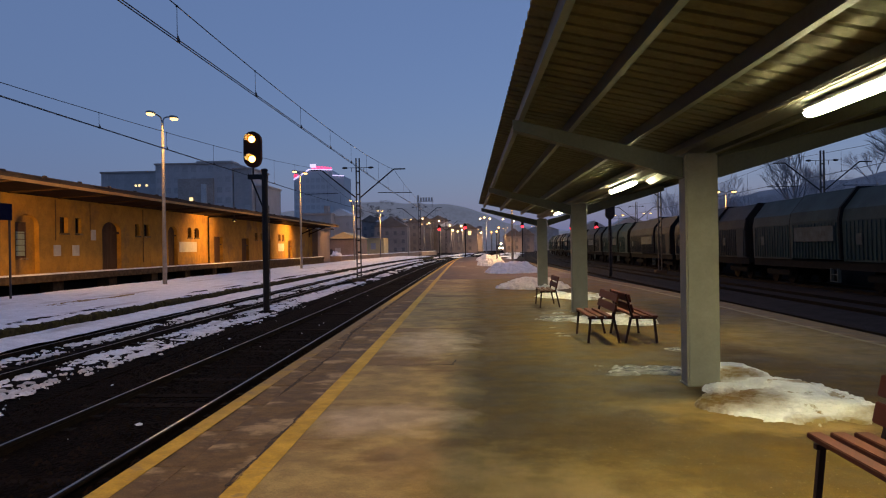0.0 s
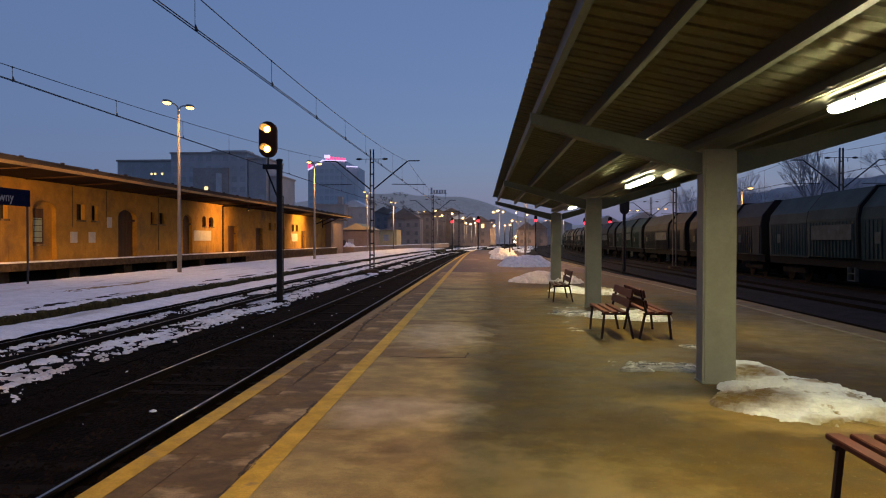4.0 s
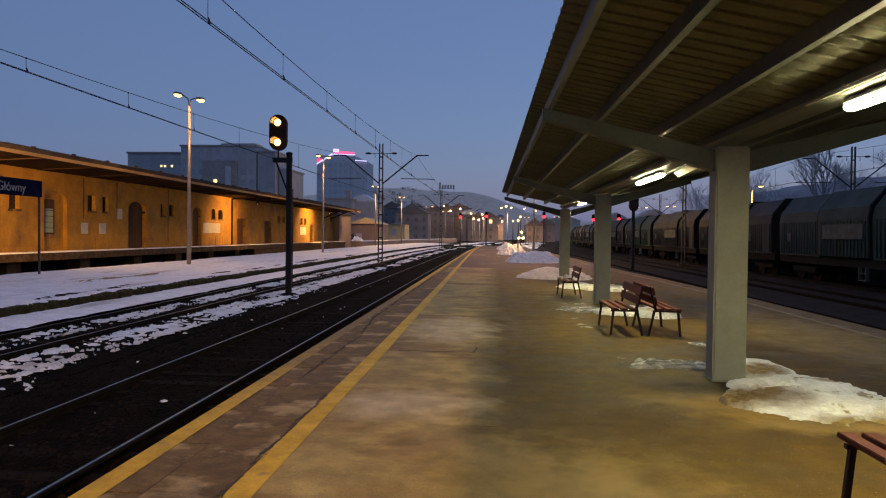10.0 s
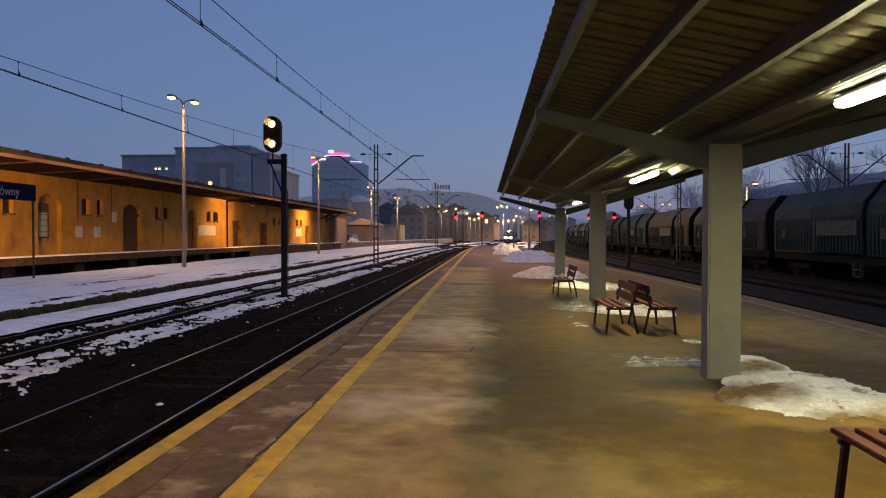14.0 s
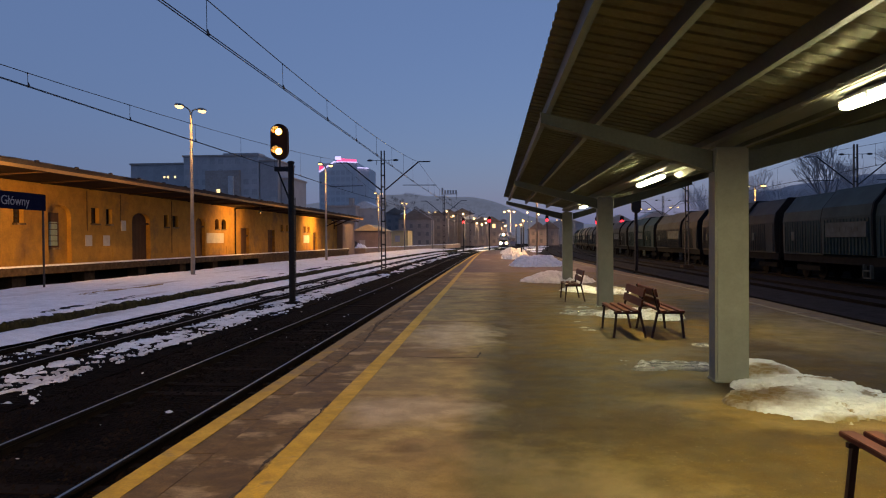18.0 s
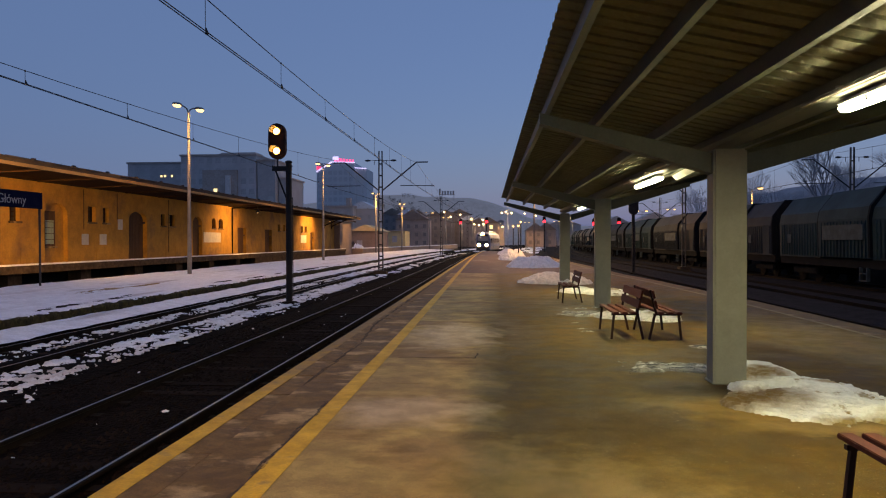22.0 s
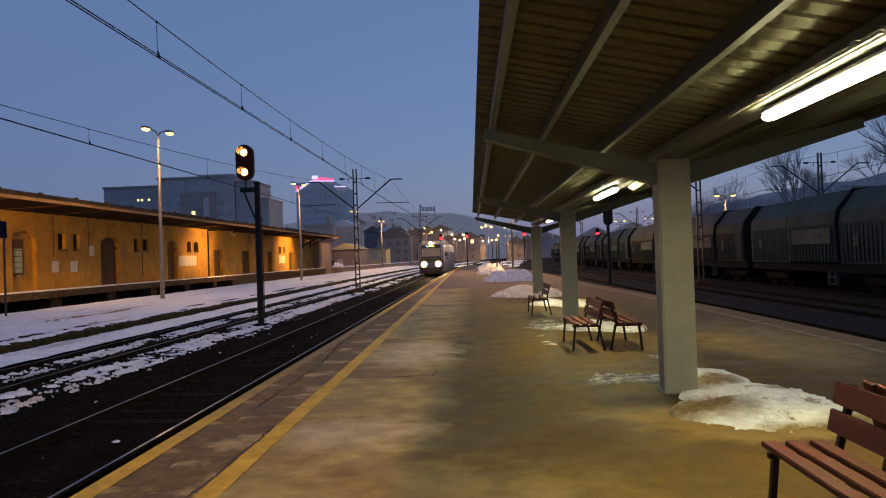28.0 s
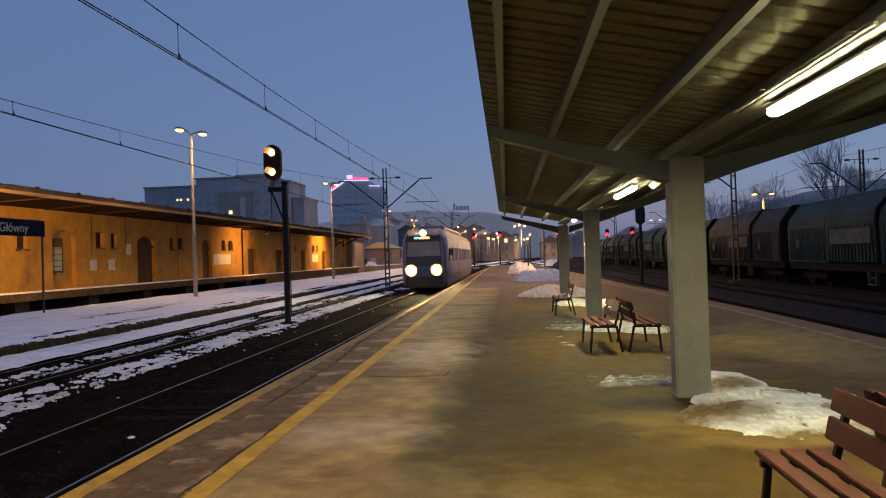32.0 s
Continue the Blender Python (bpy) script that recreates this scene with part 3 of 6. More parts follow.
stripe("edge_line", EDGE_L + 0.10, 0.17, -8, 107, "worn yellow paint along the platform edge, partly under dirt")
stripe("safety_line", -1.55, 0.18, -8, 107, "wide yellow safety line painted on the platform", drift=0.008)
stripe("edge_line", -0.62, 0.10, -2, 68, "faded pale yellow paint along the platform edge", True, paint=M_FADED)

y_ = -6.0
while y_ < 30:
    l_ = random.choice((1.9, 2.4, 3.2, 4.2))
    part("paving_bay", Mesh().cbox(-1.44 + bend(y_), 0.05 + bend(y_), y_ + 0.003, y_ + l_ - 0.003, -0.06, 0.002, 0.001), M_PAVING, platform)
    part("edge_paving", Mesh().cbox(-2.1345 + bend(y_), -1.645 + bend(y_), y_ + 0.003, y_ + l_ - 0.003, -0.06, 0.0015, 0.001), M_CONCRETE, platform)
    y_ += l_


def crack(points, width, name="crack"):
    m = Mesh()
    for p, q in zip(points, points[1:]):
        m.beam((p[0], p[1], 0.003), (q[0], q[1], 0.003), width * random.uniform(0.25, 1.6), 0.006)
    return part(name, m, M_JOINT, platform)


def ragged(x, y0, y1, width, seed, sway=0.05):
    """A broken crack along the platform, with gaps."""
    y, run = y0, []
    while y < y1:
        if noise2(0, y, 1.3, seed) > -0.08 and not 6.7 < y < 7.4:
            run.append((x + float(np.interp(y, [a for a, b in CRACK], [b for a, b in CRACK])) + sway * noise2(0, y, 2.2, seed + 3) + 0.022 * noise2(0, y, 15, seed + 5), y, 0))
        else:
            if len(run) > 2:
                crack(run, width)
            run = []
        y += 0.032
    if len(run) > 2:
        crack(run, width)


CRACK = ((1.5, -1.665), (6.6, -1.66), (6.95, -1.80), (7.2, -2.02), (7.4, -2.13), (8.9, -2.12), (10.5, -2.10), (13, -2.30), (30, -2.34))
for seed_, off_, wid_ in ((3, 0.0, 0.022), (9, 0.02, 0.010)):
    ragged(off_, 1.6, 26, wid_, seed_, 0.03)
crack([(-0.25 + 0.05 * noise2(0, y, 4, 8), y, 0) for y in np.arange(9.3, 9.75, 0.08)], 0.015)
crack([(x, 9.3 + 0.05 * noise2(x, 0, 4, 2), 0) for x in np.arange(-1.3, -0.25, 0.08)], 0.008)

# the low snowy platform across the tracks
low = Mesh()
low.sweep([(-3.2, 0), (3.2, -0.16), (3.2, -0.6), (-3.2, -0.6)], line(-14.3, -5, 140, -0.1))
platform_low = tagged(part("platform_low", low, M_MOSS), "low old concrete platform with a mossy edge", "platform", kind="structure")

# ---- snow ----


def snow_sheet(name, x0, x1, y0, y1, z, cell, cut, thick, material, label, seed, scale=0.5, stretch=0.4, edge=0.3, bent=True, tilt=0.0, rag=0.25, rim=-0.012):
    """A sheet of lying snow: gaps where it has melted, thin at its rims."""
    m = Mesh()
    nx, ny = max(2, int((x1 - x0) / cell)), max(2, int((y1 - y0) / (cell * 1.5)))
    idx, deep = {}, {}
    for j in range(ny + 1):
        for i in range(nx + 1):
            x, y = x0 + (x1 - x0) * i / nx, y0 + (y1 - y0) * j / ny
            side = min(x - x0, x1 - x, 99 if bent else y - y0, 99 if bent else y1 - y) / edge
            deep[i, j] = fbm(x, y * stretch, scale, seed) - cut + min(0, side - 1) * 0.45 + rag * (0.6 * noise2(x, y, 4.5, seed + 40) + 0.5 * noise2(x, y * 1.6, 9.5, seed + 44) + 0.3 * noise2(x, y * 1.4, 17, seed + 48))

    def place(i, j, d):
        x, y = x0 + (x1 - x0) * i / nx, y0 + (y1 - y0) * j / ny
        up = thick * min(1.0, d * 3) + 0.3 * thick * noise2(x, y, 2.5, seed + 3) + 0.35 * thick * noise2(x, y * 0.5, 1.0, seed + 8) if d > 0 else rim
        return (x + (bend(y) if bent else 0), y, z + tilt * (x1 - x) / (x1 - x0) + up)

    def vert(key):
        if key not in idx:
            idx[key] = len(m.v)
            p, q = key if isinstance(key[0], tuple) else (key, None)
            if q is None:
                m.v.append(place(*p, deep[p]))
            else:
                f = deep[p] / (deep[p] - deep[q])
                m.v.append(place(p[0] + (q[0] - p[0]) * f, p[1] + (q[1] - p[1]) * f, 0))
        return idx[key]
    for j in range(ny):
        for i in range(nx):
            ring = [(i, j), (i + 1, j), (i + 1, j + 1), (i, j + 1)]
            poly = []
            for p, q in zip(ring, ring[1:] + ring[:1]):
                if deep[p] > 0:
                    poly.append(vert(p))
                if (deep[p] > 0) != (deep[q] > 0):
                    poly.append(vert((min(p, q), max(p, q))))
            if len(poly) >= 3:
                m.f.append(tuple(poly))
    return tagged(part(name, m, material, smooth=True), label, "snow", kind="stuff")


snow_sheet("snow", -17.5, -11.16, 5, 140, -0.24, 0.2, -1.6, 0.08, M_SNOW, "trodden snow covering the low platform", 3, edge=0.15, tilt=0.16)
snow_sheet("snow", -11.02, -10.12, 3, 60, RAIL_Z - 0.115, 0.07, -1.15, 0.05, M_SNOW, "long strip of snow between track and platform", 5, edge=0.12, tilt=0.13, rag=0.25)
snow_sheet("snow", -11.02, -10.12, 60, 120, RAIL_Z - 0.115, 0.15, -1.0, 0.06, M_SNOW, "long strip of snow farther along the platform", 5, edge=0.14, tilt=0.13)
snow_sheet("snow", -9.72, -8.75, 4, 40, RAIL_Z - 0.115, 0.03, 0.16, 0.03, M_SNOW, "patchy melting snow between the rails", 9, scale=1.6, stretch=0.35, edge=0.14, rag=2.2)
snow_sheet("snow", -9.6, -8.6, 40, 110, RAIL_Z - 0.115, 0.1, -0.12, 0.05, M_SNOW, "patchy melting snow between the rails farther off", 9, scale=2.0, edge=0.1, rag=0.4)
snow_sheet("snow", -7.95, -6.75, 4, 40, RAIL_Z - 0.12, 0.03, 0.06, 0.03, M_SNOW, "ragged band of melting snow beside the rails", 12, scale=1.3, stretch=0.3, edge=0.25, rag=2.1)
snow_sheet("snow", -7.15, -6.2, 5, 30, RAIL_Z - 0.13, 0.03, 0.85, 0.025, M_SNOW, "broken patches of melting snow on ballast", 22, scale=1.2, stretch=0.35, edge=0.35, rag=1.5)
snow_sheet("snow", -7.72, -6.4, 40, 110, RAIL_Z - 0.12, 0.12, 0.0, 0.05, M_SNOW, "patches of melting snow on ballast farther off", 12, scale=1.5, stretch=0.4, edge=0.5, rag=0.4)
snow_sheet("snow", -6.3, -3.2, 2, 34, RAIL_Z - 0.118, 0.04, 1.12, 0.018, M_SNOW, "small crumbs of snow on ballast", 15, scale=2.6, stretch=0.8, edge=0.1, rag=1.2)
snow_sheet("snow", 9.6, 14.5, 14, 60, RAIL_Z - 0.15, 0.2, 0.8, 0.05, M_SNOW, "a few remains of snow on dark gravel", 18, scale=0.7, edge=0.3, bent=False)
snow_sheet("snow", -15.5, -6.2, 118, 250, -0.62, 0.45, -0.25, 0.08, M_SNOW, "snow lying between the far tracks", 101, scale=0.25, stretch=0.2, edge=0.8)
snow_sheet("snow", -1.6, 6.5, 112, 250, -0.62, 0.45, 0.05, 0.1, M_SNOW, "patches of snow beside the line beyond the platform", 103, scale=0.3, stretch=0.25, edge=0.8)
snow_sheet("snow", -11.36, -11.0, 2, 60, -0.168, 0.06, -0.15, 0.05, M_SNOW, "thin remains of snow along the kerb stones", 31, scale=0.9, stretch=0.25, edge=0.12, rag=0.9)
# dirt worn through along the low platform's edge
snow_sheet("dirt", -12.2, -11.2, 6, 60, -0.155, 0.07, 0.05, 0.02, M_GROUND, "bare dark strips where the snow has been worn off", 71, scale=0.9, stretch=0.18, edge=0.4)
snow_sheet("dirt", -14.6, -13.4, 8, 70, -0.085, 0.08, 0.4, 0.014, M_STAIN, "trodden dirty trail in the snow", 77, scale=1.0, stretch=0.15, edge=0.5)


def kerb_block(seed):
    """A rounded, crumbling kerb stone two metres long."""
    m = Mesh()
    prof = [(-0.26, 0.0), (-0.06, 0.03), (0.03, 0.015), (0.075, -0.04), (0.085, -0.42), (-0.26, -0.42)]
    for k in range(13):
        y = 0.02 + 1.96 * k / 12
        w = 0.035 * noise2(seed, y, 2.3, 9)
        m.v += [(x + w + 0.02 * noise2(x * 9, y + seed, 5, 4), y, z + (0.05 * noise2(x, y + seed, 2.1, 6) if z > -0.2 else 0)) for x, z in prof]
    m.f = [(k * 6 + i, k * 6 + (i + 1) % 6, k * 6 + 6 + (i + 1) % 6, k * 6 + 6 + i) for k in range(12) for i in range(6)] + [(5, 4, 3, 2, 1, 0), tuple(range(72, 78))]
    return m


for y_ in range(-4, 60, 2):
    part("kerb_stone", kerb_block(y_), M_MOSS, platform_low, at=pose(-11.10 + random.uniform(-0.03, 0.03), y_, -0.19 + random.uniform(-0.015, 0.02), 0, 0, random.uniform(-0.6, 0.6)))


def snow_mound(cx, cy, rx, ry, h, seed, material, label, rot=0.0, n=84):
    m = Mesh()
    vs, ok = {}, {}
    c, s = math.cos(rot), math.sin(rot)
    for j in range(n + 1):
        for i in range(n + 1):
            u, v = 2 * i / n - 1, 2 * j / n - 1
            r = math.hypot(u, v) + 0.28 * fbm(u * 2, v * 2, 1.0, seed) + 0.07 * noise2(u, v, 14, seed)
            d = 1 - r
            z = h * (max(0, d) ** 0.75) * (0.8 + 0.35 * fbm(u * 3, v * 3, 1.0, seed + 5)) if d > 0 else -0.01
            z += (0.05 * noise2(u, v, 5, seed) + 0.035 * noise2(u, v, 11, seed + 2) + 0.02 * noise2(u, v, 23, seed + 4)) * min(1, max(0, d * 6)) * (1.0 if h < 0.4 else 1.6)
            x, y = u * rx, v * ry
            ok[i, j] = d > 0
            vs[i, j] = (x * c - y * s, x * s + y * c, max(-0.012, z))
    idx = {}
    for j in range(n):
        for i in range(n):
            q = [(i, j), (i + 1, j), (i + 1, j + 1), (i, j + 1)]
            if any(ok[k] for k in q):
                for k in q:
                    if k not in idx:
                        idx[k] = len(m.v)
                        m.v.append(vs[k])
                m.f.append(tuple(idx[k] for k in q))
    ob = part("snow_mound", m, material, smooth=True, at=pose(cx, cy, 0.002))
    return tagged(ob, label, "snow mound", "mounds of cleared snow")


def lumpy_heap(cx, cy, blobs, h, seed, material, label, n=120, lump=1.0, crisp=False):
    """A trodden heap: several lumps grown together, with a steep broken rim."""
    m = Mesh()
    x0, x1 = min(b[0] - b[2] for b in blobs) - 0.15, max(b[0] + b[2] for b in blobs) + 0.15
    y0, y1 = min(b[1] - b[3] for b in blobs) - 0.15, max(b[1] + b[3] for b in blobs) + 0.15
    d, idx = {}, {}
    for j in range(n + 1):
        for i in range(n + 1):
            x, y = x0 + (x1 - x0) * i / n, y0 + (y1 - y0) * j / n
            f = max(1 - math.hypot((x - b[0]) / b[2], (y - b[1]) / b[3]) for b in blobs)
            d[i, j] = f + 0.16 * noise2(x, y, 2.3, seed) + 0.12 * noise2(x, y, 6.0, seed + 3) + (0.10 if crisp else 0.06) * noise2(x, y, 19, seed + 6) - 0.04

    def at(i, j):
        x, y = x0 + (x1 - x0) * i / n, y0 + (y1 - y0) * j / n
        k = max(0.0, d[i, j])
        u = k * 1.7 + 0.22 * noise2(x, y, 3.4, seed + 12) + 0.12 * noise2(x, y, 9, seed + 15)
        z = h * ((0.26 if crisp else 0.42) * min(1.0, k / 0.04) + sum(w * min(1.0, max(0.0, (u - e) / 0.06)) for e, w in ((0.25, 0.2), (0.5, 0.2), (0.8, 0.2), (1.1, 0.15))))
        if h > 0.3:  # a shovelled pile rises to a blunt peak
            z = h * (0.14 * min(1.0, k / 0.05) + 0.86 * min(1.0, 1.3 * k))
        z += h * lump * (0.16 * noise2(x, y, 2.0, seed + 9) + 0.12 * noise2(x, y, 6.5, seed + 18) + 0.06 * noise2(x, y, 17, seed + 21)) * min(1.0, k / 0.1)
        jx, jy = 0.018 * noise2(x, y, 27, seed + 30), 0.018 * noise2(x, y, 31, seed + 33)
        return (x - cx + jx, y - cy + jy, max(0.004, z) if k > 0 else -0.012)
    for j in range(n):
        for i in range(n):
            q = [(i, j), (i + 1, j), (i + 1, j + 1), (i, j + 1)]
            if any(d[k] > 0 for k in q):
                for k in q:
                    if k not in idx:
                        idx[k] = len(m.v)
                        m.v.append(at(*k))
                m.f.append(tuple(idx[k] for k in q))
    return tagged(part("snow_mound", m, material, smooth=True, at=pose(cx, cy, 0.002)), label, "snow mound", "mounds of cleared snow")


lumpy_heap(3.1, 7.2, ((3.05, 6.85, 0.75, 0.72), (3.4, 7.3, 0.55, 0.95), (3.2, 8.5, 0.4, 0.75), (2.55, 6.8, 0.36, 0.32), (3.55, 6.55, 0.45, 0.42), (2.78, 7.45, 0.28, 0.35)), 0.105, 31, M_COLUMN_SNOW, "trodden heap of old snow, brown with mud beside the column", 190, 0.8, True)
snow_sheet("ice", 1.62, 2.85, 8.35, 9.2, 0.0, 0.03, -0.22, 0.028, M_ICE, "thin crust of grey ice on the platform", 36, scale=1.5, stretch=1.5, edge=0.28, bent=False, rag=0.6)
snow_sheet("ice", 1.35, 2.5, 14.2, 16.6, 0.0, 0.045, 0.0, 0.035, M_ICE, "thin icy crust round the column foot", 44, scale=1.1, stretch=1.0, edge=0.3, bent=False, rag=0.6)
snow_sheet("ice", 0.9, 2.2, 11.5, 14.0, 0.0, 0.045, 0.62, 0.015, M_ICE, "scraps of thin ice on the platform", 91, scale=1.6, stretch=1.2, edge=0.3, bent=False, rag=0.6)
lumpy_heap(3.1, 14.4, ((2.75, 14.6, 0.7, 0.6), (3.3, 14.3, 0.5, 0.7)), 0.14, 46, M_DIRTY_SNOW, "low heap of old snow between bench and column", 60)
lumpy_heap(3.1, 10.5, ((3.1, 10.5, 0.17, 0.2),), 0.014, 49, M_ICE, "scrap of old snow on the platform", 24)
lumpy_heap(2.2, 26.6, ((2.2, 26.7, 1.25, 1.5), (2.8, 26.4, 0.9, 1.4)), 0.38, 38, M_HEAP, "rounded heap of shovelled snow", 90)
lumpy_heap(3.0, 21.2, ((2.6, 21.6, 0.6, 0.7), (3.4, 21.0, 0.7, 0.8)), 0.15, 47, M_DIRTY_SNOW, "low heap of shovelled snow behind the bench", 70)
lumpy_heap(2.5, 44.0, ((2.6, 43.4, 1.65, 3.0), (1.7, 42.6, 0.9, 2.2), (3.3, 43.2, 0.9, 2.2)), 0.6, 52, M_HEAP, "large heap of shovelled snow", 90)
lumpy_heap(1.9, 63.0, ((1.3, 60.8, 0.95, 4.2), (1.5, 66, 0.9, 4.5), (2.1, 63, 0.9, 3.0)), 0.8, 57, M_HEAP, "long bank of shovelled snow", 90)
lumpy_heap(1.6, 86.0, ((1.5, 84, 1.1, 7), (1.8, 91, 1.0, 7)), 0.6, 61, M_HEAP, "long bank of shovelled snow far along the platform", 90)

# ---- the canopy ----
CAN_Y0, CAN_Y1 = -11.0, 26.0
CX = 2.63


def canopy():
    t = thing("platform_canopy", pose(0, 0, 0, 0, 0, 0), "butterfly-roofed steel platform canopy with corrugated sheet roof", "canopy")
    # sheet: ribs run across the platform
    for side, xe, ze in ((-1, 0.49, 3.25), (1, 5.0, 3.12)):
        m = Mesh()
        y, k, prof = CAN_Y0, 0, []
        while y < CAN_Y1:
            prof += [(y, 0.0), (y + 0.148, 0.0), (y + 0.16, 0.03), (y + 0.195, 0.03)]
            y += 0.207
        x0, z0 = CX, 2.78
        for yy, dz in prof:
            skew = -0.008 * yy
            m.v += [(x0 + skew * 0.2, yy, z0 + dz), (xe + skew, yy, ze + dz)]
        m.f = [(2 * i, 2 * i + 2, 2 * i + 3, 2 * i + 1) for i in range(len(prof) - 1)]
        o = part("roof_sheet", m, M_SHEET, t, "corrugated steel roof sheet")
        so = o.modifiers.new("thickness", "SOLIDIFY")
        so.thickness, so.offset = 0.004, 1
        # purlins under the sheet
        for f in ((0.04, 0.315, 0.645, 0.912) if side < 0 else (0.16, 0.5, 0.93)):
            xa, za = x0 + (xe - x0) * f, z0 + (ze - z0) * f
            pu = Mesh()
            pu.sweep([(-0.03, -0.005), (0.03, -0.005), (0.03, -0.02), (-0.015, -0.02), (-0.015, -0.11), (0.03, -0.11), (0.03, -0.125), (-0.03, -0.125)],
                     [(xa - 0.008 * CAN_Y0 * f, CAN_Y0 + 0.05, za), (xa - 0.008 * CAN_Y1 * f, CAN_Y1 - 0.05, za)])
            part("purlin", pu, M_CANOPY_STEEL, t)
        # gutter trim along the eave
        if side > 0:
            part("eave_trim", Mesh().sweep([(-0.012, 0.05), (0.012, 0.05), (0.012, -0.09), (-0.012, -0.09)], [(xe - 0.008 * CAN_Y0 + 0.01 * side, CAN_Y0, ze), (xe - 0.008 * CAN_Y1 + 0.01 * side, CAN_Y1, ze)]), M_CANOPY_STEEL, t)
    part("valley_gutter", Mesh().sweep([(-0.16, 0.0), (0.16, 0.0), (0.16, -0.06), (0.12, -0.09), (-0.12, -0.09), (-0.16, -0.06)], [(CX, CAN_Y0, 2.76), (CX, CAN_Y1, 2.76)]), M_CANOPY_STEEL, t)
    for y in (-9.7, -0.9, 7.91, 16.75, 25.55):
        c = part("column", Mesh().cbox(CX - 0.2, CX + 0.165, y - 0.13, y + 0.13, -0.02, 2.62, 0.02), M_COLUMN, t, "pale grey painted steel column")
        part("base_collar", Mesh().cbox(CX - 0.215, CX + 0.18, y - 0.145, y + 0.145, 0, 0.025, 0.008), M_COLUMN, c)
        for xe, zt in ((0.58, 3.04), (4.8, 3.0)):
            sgn = 1 if xe > CX else -1
            a = Mesh()
            sk = -0.008 * y
            # tapering I-arm: web and two flanges
            xa = CX + sgn * 0.19
            a.add([(xa, y - 0.05, 2.36), (xe + sk, y - 0.05, zt - 0.09), (xe + sk, y - 0.05, zt + 0.02), (xa, y - 0.05, 2.58),
                   (xa, y + 0.05, 2.36), (xe + sk, y + 0.05, zt - 0.09), (xe + sk, y + 0.05, zt + 0.02), (xa, y + 0.05, 2.58)],
                  [(0, 1, 2, 3), (7, 6, 5, 4), (0, 4, 5, 1), (3, 2, 6, 7), (1, 5, 6, 2), (0, 3, 7, 4)])
            a.add([(xa, y - 0.09, 2.345), (xe + sk, y - 0.09, zt - 0.105), (xe + sk, y + 0.09, zt - 0.105), (xa, y + 0.09, 2.345),
                   (xa, y - 0.09, 2.36), (xe + sk, y - 0.09, zt - 0.09), (xe + sk, y + 0.09, zt - 0.09), (xa, y + 0.09, 2.36)],
                  [(0, 1, 2, 3), (7, 6, 5, 4), (0, 4, 5, 1), (3, 2, 6, 7), (1, 5, 6, 2), (0, 3, 7, 4)])
            part("cantilever_arm", a, M_CANOPY_STEEL, t)
    return t


canopy()


def tube_light(y):
    t = thing("strip_light", pose(CX, y, 2.58), "long fluorescent strip light hung under the canopy", "lamp", "canopy strip lights")
    part("housing", Mesh().cbox(-0.05, 0.05, -0.93, 0.93, 0.025, 0.07, 0.015), M_GALV, t)
    for s in (-1, 1):
        part("bracket", Mesh().box(-0.02, 0.02, s * 0.62 - 0.02, s * 0.62 + 0.02, 0.065, 0.12).box(-0.2, 0.02, s * 0.62 - 0.015, s * 0.62 + 0.015, 0.105, 0.12), M_GALV, t)
        part("clip", Mesh().cbox(-0.064, 0.064, s * 0.5 - 0.012, s * 0.5 + 0.012, -0.01, 0.05, 0.006), M_GALV, t)
    part("cable_channel", Mesh().cbox(-0.18, -0.155, -0.85, 1.25, 0.085, 0.1, 0.004), M_COLUMN, t, "pale cable channel beside the tube")
    part("reflector", Mesh().add([(0.2, -1.9, 0.1), (0.28, -1.9, 0.03), (0.42, -0.25, 0.03), (0.34, -0.25, 0.1), (0.205, -1.9, 0.108), (0.285, -1.9, 0.038), (0.425, -0.25, 0.038), (0.345, -0.25, 0.108)],
                                 [(0, 1, 2, 3), (7, 6, 5, 4), (0, 4, 5, 1), (1, 5, 6, 2), (2, 6, 7, 3), (3, 7, 4, 0)]), M_ENAMEL, t, "white enamelled reflector strip")
    d = Mesh()
    for yy, k in ((-0.95, 0.35), (-0.93, 0.7), (-0.86, 0.95), (-0.7, 1.0), (0.7, 1.0), (0.86, 0.95), (0.93, 0.7), (0.95, 0.35)):
        d.v += [(0.054 * k * math.cos(q), yy, 0.022 - 0.05 * k * math.sin(q)) for q in np.linspace(0, math.pi, 9)]
    d.f = [(i * 9 + j, i * 9 + (j + 1) % 9, (i + 1) * 9 + (j + 1) % 9, (i + 1) * 9 + j) for i in range(7) for j in range(9)] + [tuple(range(8, -1, -1)), tuple(range(63, 72))]
    part("diffuser", d, G_TUBE, t, "glowing frosted diffuser", smooth=True)
    lamp("strip_lamp", "AREA", (CX, y, 2.49), 43, TUBE, (0.08, 1.8), (CX, y, 0)).rotation_euler = (0, 0, 0)


for y_ in (4.45, 11.95, 20.6, -4.4):
    tube_light(y_)

# ---- benches ----


